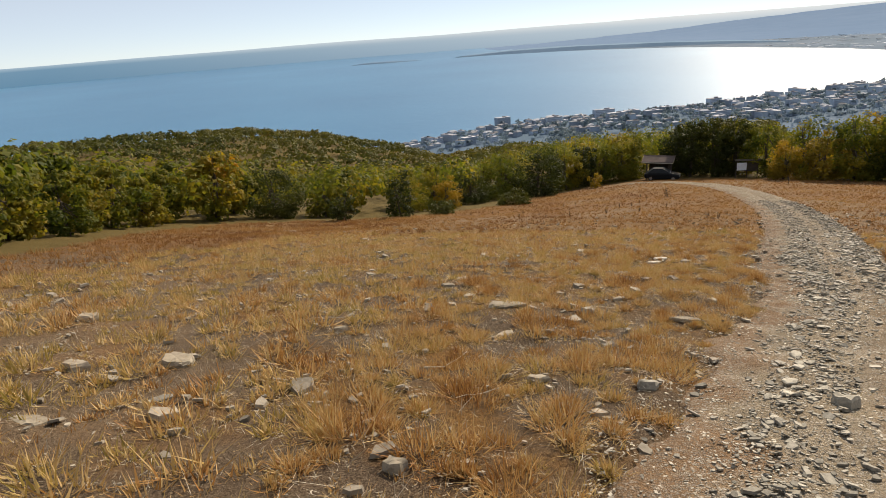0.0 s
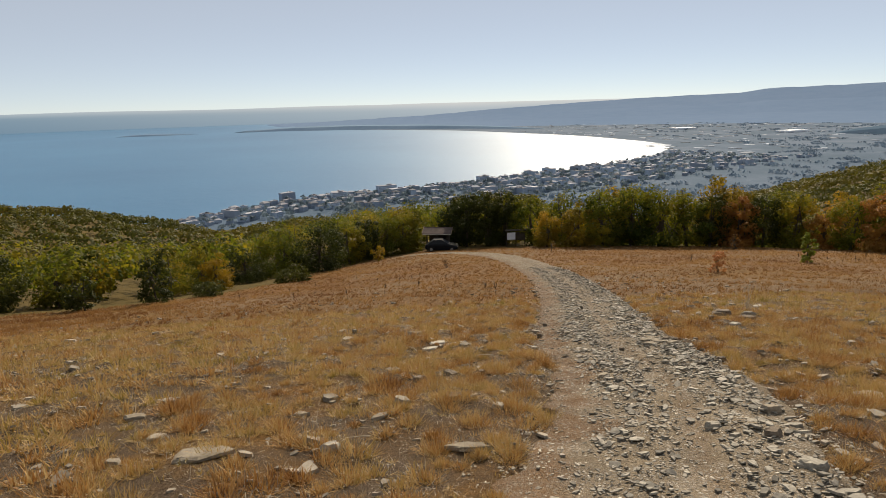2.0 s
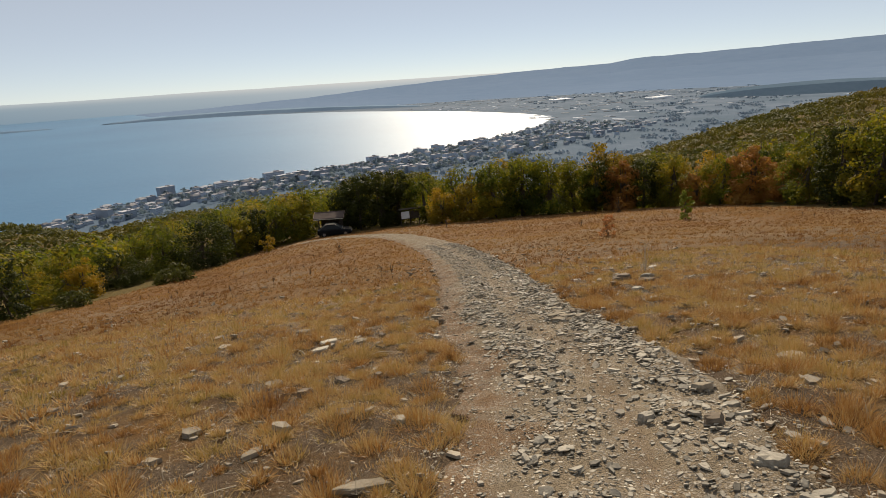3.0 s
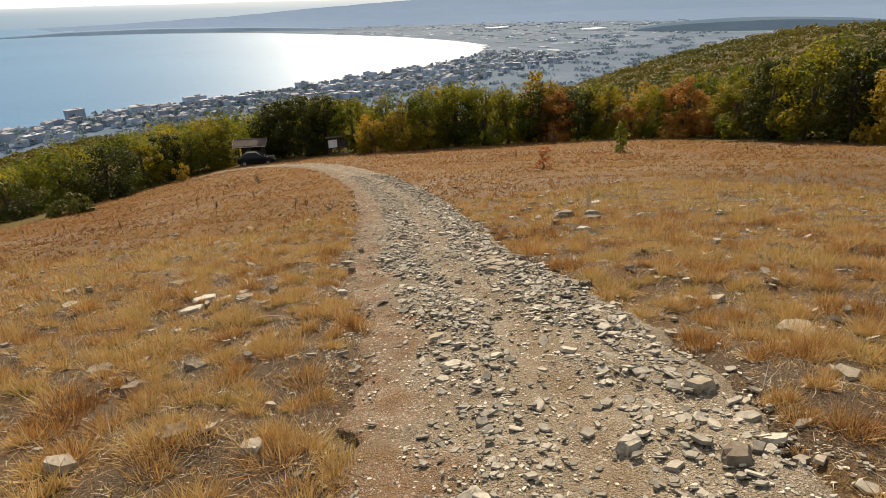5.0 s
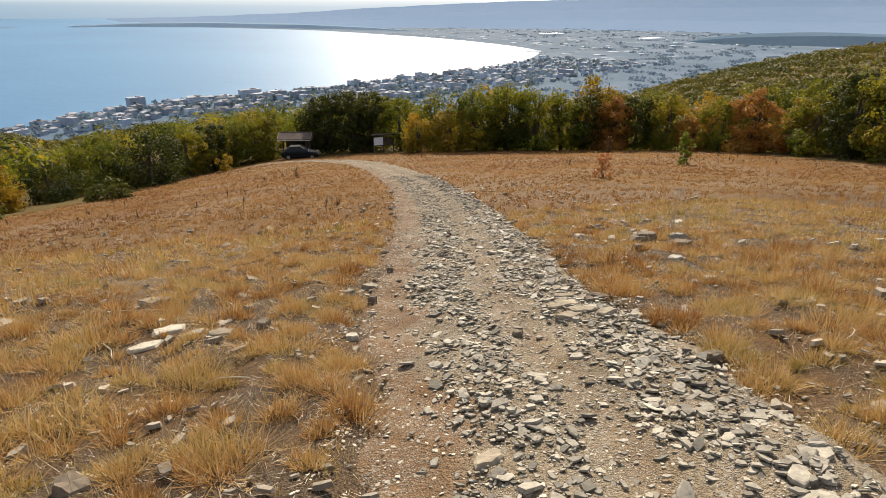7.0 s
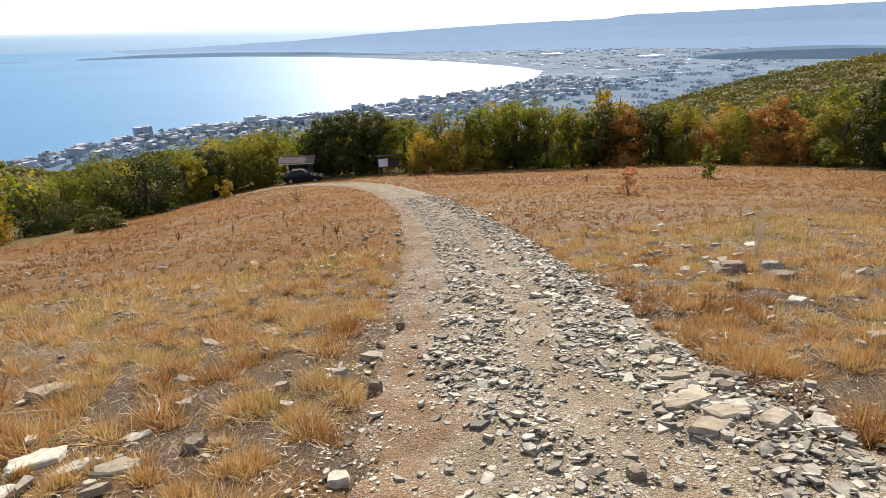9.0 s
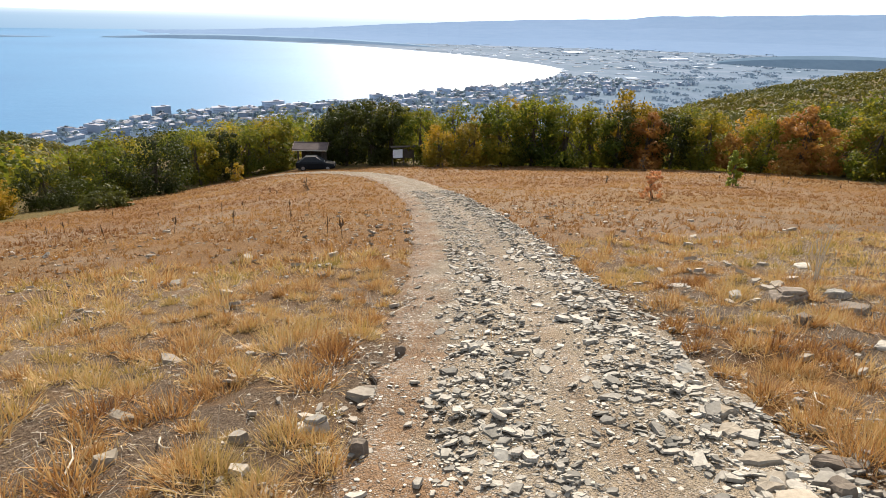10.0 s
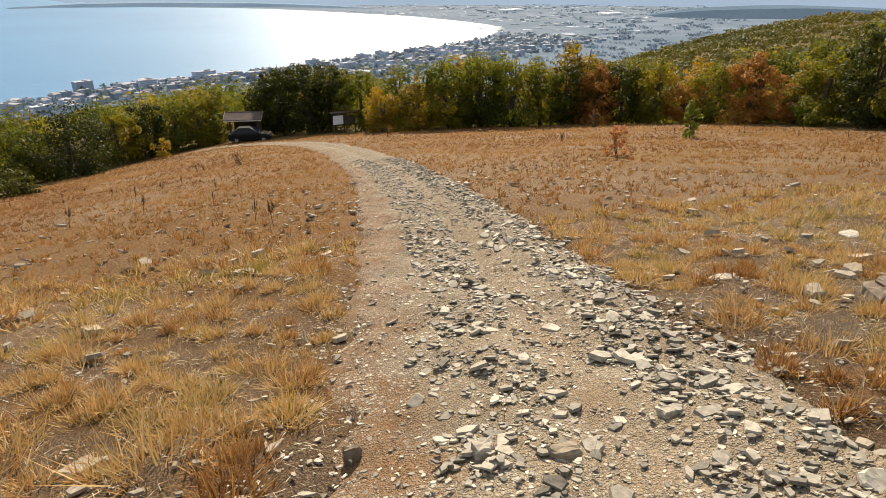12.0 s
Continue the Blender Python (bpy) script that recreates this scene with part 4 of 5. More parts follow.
def car():
    top = new("car")
    body = thing_from("body", car_body_mesh(), M_PAINT, top)
    cab = bmesh.new()
    rows = [(-1.75, 0.95, 0.74), (-1.1, 1.42, 0.60), (0.1, 1.46, 0.60), (0.95, 0.95, 0.74)]
    vs = [[cab.verts.new((x, s * w, z)) for s in (-1, 1)] for x, z, w in rows]
    for a, b in zip(vs, vs[1:]):
        cab.faces.new((a[0], a[1], b[1], b[0]))
    for k in (0, 1):
        cab.faces.new([v[k] for v in vs])
    part("cabin_glass", cab, M_GLASS, top, "tinted windows")
    part("roof_panel", box(1.25, 1.18, 0.05, (-0.5, 0, 1.46), 0.02, (0, -2, 0)), M_PAINT, top)
    for x in (-1.3, 1.32):
        for s in (-1, 1):
            v, f = tube([(x, s * 0.62, 0.31), (x, s * 0.84, 0.31)], [0.31, 0.31], 18)
            wheel = new("wheel")
            wheel.parent = top
            cap = [(x, s * 0.84, 0.31)] + [(x + 0.31 * math.cos(t * math.pi / 9), s * 0.84, 0.31 + 0.31 * math.sin(t * math.pi / 9)) for t in range(18)]
            tv, tf = joined([(v, f), (cap, [(0, 1 + t, 1 + (t + 1) % 18) for t in range(18)])])
            thing_from("tyre", tri_mesh("tyre", tv, tf), M_TYRE, wheel)
            rim = bmesh.new()
            bmesh.ops.create_circle(rim, cap_ends=True, segments=14, radius=0.19, matrix=pose(x, s * 0.85, 0.31, 90))
            part("rim", rim, M_RIM, wheel)
    for s in (-1, 1):
        part("headlight", box(0.08, 0.32, 0.12, (2.03, s * 0.5, 0.62), 0.03), M_LAMP, top, "clear headlight")
        part("wing_mirror", box(0.12, 0.2, 0.13, (0.72, s * 0.92, 1.0), 0.04), M_PAINT, top)
    # A pale bar stands in for the glint along the windscreen's foot.
    part("windscreen_trim", box(0.03, 1.3, 0.03, (0.93, 0, 0.97), 0.01), M_LAMP, top)
    top.matrix_basis = pose(6.6, 68.8, on_land(6.6, 68.8), 0, 0, -10) @ Matrix.Diagonal((0.88, 0.88, 0.88, 1))
    return tagged(top, "black saloon car parked before the timber shelter", "car")


def notice_board():
    top = new("notice_board")
    for x in (-1.35, 0.02, 1.35):
        part("post", box(0.1, 0.1, 2.5, (x, 0, 1.0), 0.012), M_TIMBER, top)
    part("panel", box(1.22, 0.05, 0.95, (-0.68, -0.04, 1.45), 0.01), M_PANEL, top, "white notice panel")
    part("panel", box(1.22, 0.05, 0.95, (0.7, -0.04, 1.45), 0.01), M_TIMBER, top, "dark weathered panel")
    part("roof_board", box(3.2, 0.5, 0.07, (0, -0.05, 2.24), 0.015, (12, 0, 0)), M_TIMBER, top)
    part("rail", box(2.8, 0.05, 0.1, (0, 0.02, 0.9), 0.01), M_TIMBER, top)
    top.matrix_basis = pose(14.9, 68.0, on_land(14.9, 68.0), 0, 0, 4) @ Matrix.Diagonal((0.78, 0.78, 0.85, 1))
    return tagged(top, "wooden notice board with a white panel under a small roof", "notice board")


shelter()
car()
notice_board()


# ---- rocks ----
def top_height(x, y):
    """The height of what one stands on: the track or the field."""
    u = (x - track_x(y)) / 1.22
    return np.where(np.abs(u) < 1.02, np.maximum(track_height(x, y, u), surface(x, y)), surface(x, y))


def slab_parts(rng, length, width, thick, sides=8, split=0):
    """A broken flat stone: an uneven outline, worn upper edge, and stepped layers where it has split."""
    corners = max(sides // 2, 5) if sides > 7 else sides
    gap = rng.uniform(0.45, 1.6, corners)
    a = np.cumsum(gap) / gap.sum() * 2 * np.pi + rng.uniform(0, 6)
    r = rng.uniform(0.78, 1.12, corners)
    out = np.stack([np.cos(a) * length / 2 * r, np.sin(a) * width / 2 * r], -1)
    if corners < sides:
        half = (out + np.roll(out, -1, axis=0)) / 2 * rng.uniform(0.9, 1.07, (corners, 1))
        out = np.stack([out, half], 1).reshape(-1, 2)
        sides = len(out)
    tilt = rng.uniform(-0.18, 0.18, 2)
    rings = []
    for f, z in ((0.90, -0.35), (1.0, 0.1), (0.97, 0.66), (0.84, 1.0)):
        q = out * f * (1 + rng.uniform(-0.07, 0.07, (sides, 1)))
        rings.append(np.c_[q, z * thick + q @ tilt * thick * 2 * (z > 0) + rng.uniform(-0.16, 0.16, sides) * thick])
    mid = rings[-1].mean(axis=0) + [0, 0, thick * rng.uniform(-0.06, 0.1)]
    v = np.concatenate([*rings, mid[None]])
    f = []
    for k in range(3):
        for i in range(sides):
            p, q = k * sides + i, k * sides + (i + 1) % sides
            f += [(p, q, q + sides), (p, q + sides, p + sides)]
    f += [(3 * sides + i, 3 * sides + (i + 1) % sides, 4 * sides) for i in range(sides)]
    pieces = [(v, f)]
    if split:
        w, g = slab_parts(rng, length * 0.72, width * 0.7, thick * 0.4, sides)
        pieces.append((w + [length * 0.08, -width * 0.05, thick * 0.95], g))
    return joined(pieces)


# x, y, length, width, thickness, turn, tilt, material, label
ROCKS = [
    (-1.25, 6.1, 0.62, 0.40, 0.07, 10, 0, "pale", "broad pale flat slab lying in dry grass"),
    (-1.06, 5.0, 0.30, 0.24, 0.06, 40, 0, "pale", "pale flat stone lying in dry grass"),
    (-0.15, 6.25, 0.24, 0.17, 0.11, 15, 0, "stone", "grey blocky stone in dry grass"),
    (1.13, 6.1, 0.55, 0.20, 0.06, -8, 3, "pale", "long pale slab beside the track"),
    (3.85, 5.85, 0.26, 0.22, 0.17, 20, 0, "brown", "squarish brown rock on the track's edge"),
    (3.62, 5.05, 0.34, 0.22, 0.10, -25, 5, "stone", "grey flat rock on the track's edge"),
    (5.5, 9.55, 0.26, 0.20, 0.18, 0, 8, "brown", "dark brown rock at the track's edge"),
    (5.95, 7.2, 0.62, 0.42, 0.12, 35, 24, "pale", "pale tilted slab propped in dry grass"),
    (0.8, 8.8, 0.24, 0.18, 0.16, 30, 12, "brown", "dark blocky rock in dry grass"),
    (1.12, 7.7, 0.30, 0.18, 0.12, 25, 28, "brown", "dark tilted rock in dry grass"),
    (0.45, 9.6, 0.36, 0.26, 0.07, 35, 12, "pale", "pale slanting slab in dry grass"),
    (4.32, 6.6, 0.26, 0.16, 0.10, 0, 5, "pale", "whitish stone on the track's stony edge"),
    (3.5, 6.25, 0.22, 0.14, 0.09, 25, 18, "stone", "grey wedge of slate on the track"),
    (7.36, 10.45, 0.36, 0.24, 0.06, 5, 3, "pale", "pale flat stone in dry grass"),
    (1.0, 13.45, 0.52, 0.32, 0.11, 12, 6, "pale", "broad pale slab lying in the dry field"),
    (3.56, 13.3, 0.22, 0.16, 0.12, 5, 3, "brown", "dark blocky rock beside the track"),
    (3.37, 12.35, 0.14, 0.11, 0.13, 10, 6, "brown", "small dark upright rock beside the track"),
    (3.15, 12.7, 0.24, 0.18, 0.11, 20, 3, "stone", "split layered slate by the track"),
    (8.4, 14.6, 0.70, 0.36, 0.12, 14, 12, "brown", "large grey slate slab jutting from the field"),
    (8.75, 14.1, 0.62, 0.34, 0.10, 4, 8, "brown", "large grey slate slab beside another slab"),
    (7.65, 13.65, 0.26, 0.20, 0.16, 40, 20, "brown", "dark leaning rock among dry grass"),
    (7.85, 15.7, 0.44, 0.24, 0.06, 6, 6, "stone", "flat grey slate in the field"),
    (10.6, 16.5, 0.5, 0.3, 0.07, 20, 4, "stone", "flat grey slate in the dry field"),
    (5.04, 11.15, 0.42, 0.25, 0.06, 12, 5, "pale", "whitish flat slab on the track's edge"),
    (5.33, 11.02, 0.36, 0.20, 0.07, -15, 5, "stone", "grey flat slab on the track's edge"),
    (5.2, 11.42, 0.30, 0.20, 0.06, 25, 4, "pale", "whitish flat slab on the track's edge"),
    (5.51, 12.15, 0.30, 0.18, 0.06, 18, 5, "pale", "whitish flat slab on the track's edge"),
    (5.33, 11.66, 0.34, 0.2, 0.06, -10, 4, "pale", "whitish flat slab on the track's edge"),
    (5.16, 11.24, 0.40, 0.26, 0.06, 5, 6, "pale", "broad whitish slab on the track's edge"),
    (5.15, 10.93, 0.42, 0.28, 0.06, -20, 4, "pale", "broad whitish slab on the track's edge"),
    (5.3, 10.74, 0.34, 0.22, 0.07, 30, 6, "pale", "whitish flat slab on the track's edge"),
    (5.72, 11.5, 0.36, 0.16, 0.10, -18, 12, "brown", "long dark-sided slab at the grass edge"),
    (5.45, 11.28, 0.16, 0.13, 0.11, 10, 10, "brown", "small dark rock among slate"),
    (2.2, 11.9, 0.18, 0.12, 0.11, 30, 25, "brown", "dark stone tilted in dry grass"),
    (2.32, 11.95, 0.22, 0.12, 0.05, -20, 15, "pale", "white splinter of slate in dry grass"),
    (2.0, 13.2, 0.26, 0.12, 0.07, -30, 22, "pale", "pale pointed slate in dry grass"),
    (4.97, 10.83, 0.44, 0.26, 0.06, 8, 4, "pale", "whitish flat slab on the track's edge"),
    (5.42, 11.95, 0.26, 0.17, 0.06, 30, 8, "pale", "whitish flat slab on the track's edge"),
    (5.6, 10.7, 0.26, 0.2, 0.10, 45, 0, "stone", "grey blocky slate beside the track"),
    (2.95, 11.15, 0.20, 0.15, 0.07, 0, 5, "stone", "grey flat stone beside the track"),
    (2.05, 12.6, 0.20, 0.14, 0.11, 60, 30, "pale", "pale tilted stone in dry grass"),
    (1.8, 11.75, 0.34, 0.24, 0.08, 8, 8, "pale", "broad pale flat stone in dry grass"),
    (-4.85, 2.65, 0.36, 0.26, 0.16, 5, 0, "pale", "pale block of stone with a dark side"),
    (-4.0, 3.0, 0.50, 0.34, 0.10, -12, 10, "pale", "pale wedge-shaped slab in dry grass"),
    (-3.5, 2.15, 0.30, 0.18, 0.05, 40, 10, "stone", "split grey slate in dry grass"),
    (-4.1, 1.5, 0.46, 0.24, 0.07, 4, 3, "pale", "long pale slab in dry grass"),
    (1.9, 3.25, 0.28, 0.20, 0.13, 0, 0, "stone", "grey block of slate on the track"),
    (-1.15, 1.3, 0.20, 0.16, 0.10, 20, 5, "pale", "pale stone in dry grass"),
    (0.42, 3.25, 0.22, 0.14, 0.10, 10, 5, "stone", "grey stone by the track"),
    (-2.15, 2.35, 0.30, 0.08, 0.06, 60, 10, "pale", "narrow pale stone in dry grass"),
    (-6.2, 4.2, 0.34, 0.2, 0.11, 30, 18, "pale", "pale tilted stone in dry grass"),
    (-2.4, 8.5, 0.30, 0.22, 0.08, 0, 4, "pale", "pale flat stone in dry grass"),
    (-2.45, 7.75, 0.28, 0.18, 0.07, 20, 12, "pale", "whitish tilted stone in dry grass"),
    (4.5, 13.8, 0.17, 0.14, 0.09, 20, 10, "stone", "grey stone on the track"),
    (4.85, 13.65, 0.18, 0.13, 0.07, -10, 5, "pale", "pale flat stone on the track"),
    (3.95, 14.15, 0.14, 0.10, 0.09, 10, 5, "brown", "dark stone at the track's edge"),
    (5.55, 13.75, 0.18, 0.12, 0.06, 0, 5, "stone", "grey flat stone on the track"),
    (4.35, 10.6, 0.13, 0.11, 0.08, 10, 5, "brown", "dark stone on the track"),
    (3.3, 8.65, 0.24, 0.16, 0.06, 30, 6, "pale", "pale flat stone on the track"),
    (3.15, 7.9, 0.24, 0.16, 0.08, 10, 8, "stone", "grey flat stone on the track"),
    (1.25, 9.1, 0.3, 0.2, 0.1, -30, 12, "brown", "dark rock in dry grass"),
    (5.9, 8.5, 0.3, 0.2, 0.06, 10, 4, "pale", "flat pale stone in dry grass"),
    (2.7, 14.6, 0.3, 0.2, 0.07, 15, 6, "pale", "pale flat stone in dry grass"),
    (1.3, 12.05, 0.46, 0.22, 0.07, 25, 10, "stone", "thin grey sheet of slate in dry grass"),
    (1.55, 11.85, 0.40, 0.18, 0.07, 30, 8, "stone", "thin grey sheet of slate in dry grass"),
    (1.15, 11.75, 0.38, 0.2, 0.06, 20, 6, "stone", "thin grey sheet of slate in dry grass"),
    (1.8, 12.25, 0.3, 0.14, 0.06, 35, 12, "stone", "thin grey sheet of slate in dry grass"),
    (8.05, 14.95, 0.34, 0.2, 0.09, 50, 10, "stone", "grey slate beside larger slabs"),
    (9.15, 14.65, 0.42, 0.26, 0.09, -10, 6, "stone", "grey slate beside larger slabs"),
    (9.4, 13.75, 0.36, 0.22, 0.09, 20, 10, "stone", "grey slate beside larger slabs"),
    (8.9, 15.25, 0.32, 0.2, 0.08, 70, 8, "pale", "pale slate beside larger slabs"),
    (7.75, 12.9, 0.3, 0.2, 0.08, 10, 6, "stone", "grey flat stone in dry grass"),
    (-0.6, 7.6, 0.22, 0.16, 0.07, 10, 8, "pale", "pale flat stone in dry grass"),
    (0.3, 7.2, 0.26, 0.14, 0.06, 40, 8, "pale", "pale flat stone in dry grass"),
    (1.6, 7.3, 0.2, 0.16, 0.07, 0, 8, "stone", "grey flat stone beside the track"),
    (-1.9, 6.9, 0.24, 0.16, 0.06, 25, 6, "pale", "pale flat stone in dry grass"),
    (0.1, 4.6, 0.26, 0.17, 0.07, 15, 6, "stone", "grey flat stone in dry grass"),
    (-2.9, 4.4, 0.22, 0.15, 0.08, 45, 8, "pale", "pale stone in dry grass"),
    (-0.5, 3.2, 0.22, 0.15, 0.06, 5, 8, "pale", "pale flat stone in dry grass"),
    (7.4, 11.8, 0.24, 0.18, 0.07, 15, 6, "stone", "flat grey stone in dry grass"),
]
ROCK_MATS = {"pale": M_PALE, "stone": M_STONE, "brown": M_BROWNROCK}
for n, (x, y, ln, wd, th, turn, tilt, kind, label) in enumerate(ROCKS):
    r = np.random.default_rng(100 + n)
    small = 0.78 if "track's edge" in label else 0.9
    v, f = slab_parts(r, ln * small, wd * small, min(th, 0.13) * (0.85 if "slabs" in label or "large" in label else 0.6), 12, split=1 if "split" in label or "jutting" in label else 0)
    ob = thing_from("rock", tri_mesh("rock", v, f), ROCK_MATS[kind])
    ob.matrix_basis = pose(x, y, float(top_height(x, y)) - 0.006, -13 + tilt * 0.6, tilt * 0.4, turn)
    tagged(ob, label, "rock", "loose rocks on the hillside")


def stone_field(rng, xs, ys, sizes, sides=6, heap=0.0, thick=(0.06, 0.17), lift=0.0):
    """Many flat stones as one: corners and triangles."""
    n = len(xs)
    gap = rng.uniform(0.4, 1.6, (n, sides))
    a = np.cumsum(gap, axis=1) / gap.sum(axis=1, keepdims=True) * 2 * np.pi + rng.uniform(0, 6.28, (n, 1))
    r = rng.uniform(0.75, 1.12, (n, sides))
    asp = rng.uniform(0.4, 0.9, (n, 1))
    turn = rng.uniform(0, 6.28, (n, 1))
    cx, cy = np.cos(a) * r * sizes[:, None] / 2, np.sin(a) * r * sizes[:, None] / 2 * asp
    px, py = cx * np.cos(turn) - cy * np.sin(turn), cx * np.sin(turn) + cy * np.cos(turn)
    th = sizes[:, None] * rng.uniform(*thick, (n, 1))
    tx, ty = rng.normal(0, 0.16, (n, 1)), rng.normal(-0.2, 0.16, (n, 1))
    base = (top_height(xs, ys) + lift + heap * rng.uniform(0, 1, n) ** 2)[:, None]
    low = np.stack([xs[:, None] + px, ys[:, None] + py, base + px * tx + py * ty - th * 0.3], -1)
    high = np.stack([xs[:, None] + px * 0.88, ys[:, None] + py * 0.88, base + px * tx + py * ty + th * 0.75], -1)
    v = np.concatenate([low, high], 1)
    f = []
    for i in range(sides):
        j = (i + 1) % sides
        f += [(i, j, sides + j), (i, sides + j, sides + i)]
    f += [(sides, sides + i, sides + i + 1) for i in range(1, sides - 1)]
    F = (np.arange(n)[:, None, None] * 2 * sides + np.array(f)[None]).reshape(-1, 3)
    return v.reshape(-1, 3), F


def stony(u, y):
    """How stony the track is: a ridge of slate between the two worn ruts and a wider bank beyond them, both wandering."""
    w = u - 0.10 * smooth((y - 12) / 3) + 0.06 * wavy(u * 0 + 3.0, y, 3.4, 1.2)
    a = np.interp(w, [-1.1, -0.85, -0.70, -0.58, -0.12, 0.0, 0.30, 0.42, 1.0, 1.18], [0.14, 0.07, 0.08, 0.85, 1.0, 0.28, 0.22, 0.9, 1.0, 0.2])
    a = a * np.interp(y, [3, 7.5, 8.8, 13.5, 15, 30], [0.5, 0.6, 1.0, 1.0, 0.75, 0.6])
    return a * (0.4 + 0.6 * smooth(0.55 + 0.9 * wavy(u * 1.22, y, 1.5, 2.2)))


rng = np.random.default_rng(77)
n = 78000
s = rng.uniform(0, 1, n) ** 1.45 * 40 - 3
u = rng.uniform(-1.15, 1.2, n)
keep = rng.uniform(0, 1, n) < stony(u, s)
s, u = s[keep], u[keep]
size = np.clip(rng.lognormal(-3.2, 0.5, len(s)), 0.02, 0.16) * np.where(u > 0.35, 1.15, 1.0) * (1 + 0.008 * np.clip(s, 0, 40))
v, f = stone_field(rng, track_x(s) + u * 1.22, s, size, 5, heap=0.025)
tagged(thing_from("gravel", tri_mesh("gravel", v, f), M_STONE), "broken grey slate strewn along the track", "gravel", kind="stuff")

n = 34000
x, y = rng.uniform(-11, 16, n), rng.uniform(0, 1, n) ** 1.3 * 34 - 5
keep = (np.abs(x - track_x(y)) > 1.25) & in_field(x, y)
keep &= rng.uniform(0, 1, n) < 0.16 + 0.84 * smooth((wavy(x, y, 3.3, 0.8) + 0.3) / 0.8) * np.exp(-np.maximum(np.abs(x - track_x(y)) - 1.3, 0) / 6)
x, y = x[keep], y[keep]
size = np.clip(rng.lognormal(-2.95, 0.62, len(x)), 0.025, 0.28)
v, f = stone_field(rng, x, y, size, 5, heap=0.02, thick=(0.10, 0.26), lift=0.012)
tagged(thing_from("field_stones", tri_mesh("field_stones", v, f), M_FIELDSTONE), "flat pale stones scattered through the dry grass", "stones", kind="stuff")

n = 15000
s = rng.uniform(0, 1, n) ** 1.2 * 17 + 0.5
u = rng.uniform(-1.35, 1.35, n)
v, f = stone_field(rng, track_x(s) + u * 1.22, s, rng.uniform(0.012, 0.045, len(s)), 5)
tagged(thing_from("fine_gravel", tri_mesh("fine_gravel", v, f), M_STONE), "small chips of slate over the track", "gravel", kind="stuff")

# The larger stones of the track, one by one.
rng = np.random.default_rng(91)
shapes = []
for k in range(14):
    v, f = slab_parts(rng, 1.0, rng.uniform(0.5, 0.9), rng.uniform(0.06, 0.16), 7)
    me = tri_mesh("stone", v, f)
    me.materials.append(M_STONE)
    shapes.append(me)
made = 0
while made < 290:
    s, u = rng.uniform(2.0, 19.0), rng.choice([rng.normal(-0.3, 0.15), rng.normal(0.75, 0.2), rng.normal(0.75, 0.2), rng.normal(-0.3, 0.17)])
    if abs(u) > 1.2:
        continue
    x, y = track_x(s) + u * 1.22, s
    ob = new("stone", shapes[int(rng.integers(0, 14))])
    ob.parent = road
    k = float(np.clip(rng.lognormal(-2.35, 0.33), 0.07, 0.2))
    ob.matrix_basis = pose(x, y, float(top_height(x, y)) + 0.012, -13 + rng.normal(0, 9), rng.normal(0, 9), rng.uniform(0, 360)) @ Matrix.Diagonal((k, k, k, 1))
    made += 1


# ---- grass ----
def domes(rng, cx, cy, count, length, width, gather=0.75, lie=1.05):
    """Round cushions of fine dry grass: thin blades fanning out in all directions from a tight patch of roots."""
    n = len(cx)
    k = np.repeat(np.arange(n), count)
    m = len(k)
    ang, out = rng.uniform(0, 6.28, m), np.sqrt(rng.uniform(0, 1, m))
    squash, turn = rng.uniform(0.7, 1.0, n)[k], rng.uniform(0, 3.14, n)[k]
    foot = length[k] * gather * out
    px, py = np.cos(ang) * foot, np.sin(ang) * foot * squash
    bx, by = cx[k] + px * np.cos(turn) - py * np.sin(turn), cy[k] + px * np.sin(turn) + py * np.cos(turn)
    bz = surface(bx, by) - 0.01
    L = length[k] * rng.uniform(0.25, 1.15, m)
    way = ang + turn + rng.normal(0, 0.9, m)
    tilt = np.clip(lie * out + rng.normal(0, 0.42, m), -1.0, 1.5)
    tip = np.stack([bx + np.cos(way) * np.sin(tilt) * L, by + np.sin(way) * np.sin(tilt) * L, bz + np.cos(tilt) * L * 0.85], -1)
    w = width[k] * rng.uniform(0.6, 1.4, m)
    edge = rng.uniform(0, 6.28, m)
    side = np.stack([np.cos(edge) * w, np.sin(edge) * w, 0 * w], -1)
    root = np.stack([bx, by, bz], -1)
    v = np.stack([root - side, root + side, tip], 1)
    return v.reshape(-1, 3), np.arange(m)[:, None] * 3 + [[0, 1, 2]]


def tuft_grid(rng, x0, x1, y0, y1, step, bare=0.45):
    """Places for tufts, evenly spread but uneven, thinned in bare patches and off the track."""
    gx, gy = np.meshgrid(np.arange(x0, x1, step), np.arange(y0, y1, step))
    x = gx.ravel() + rng.uniform(-0.5, 0.5, gx.size) * step
    y = gy.ravel() + rng.uniform(-0.5, 0.5, gx.size) * step
    u = np.abs(x - track_x(y)) / 1.22
    patch = wavy(x, y, 2.3, 4.0) * 0.4 + wavy(y, x, 3.7, 7.3) * 0.4 + wavy(x, y, 8.0, 1.5) * 0.3
    ok = (u > 1.1 + 0.15 * wavy(x, y, 1.7)) & (rng.uniform(0, 1, len(x)) < np.where(patch > -0.38, 0.92, bare))
    middle = (np.abs((x - track_x(y)) / 1.22 + 0.2) < 0.2) & (rng.uniform(0, 1, len(x)) < 0.10)
    ok = (ok | middle) & in_field(x, y)
    return x[ok], y[ok]


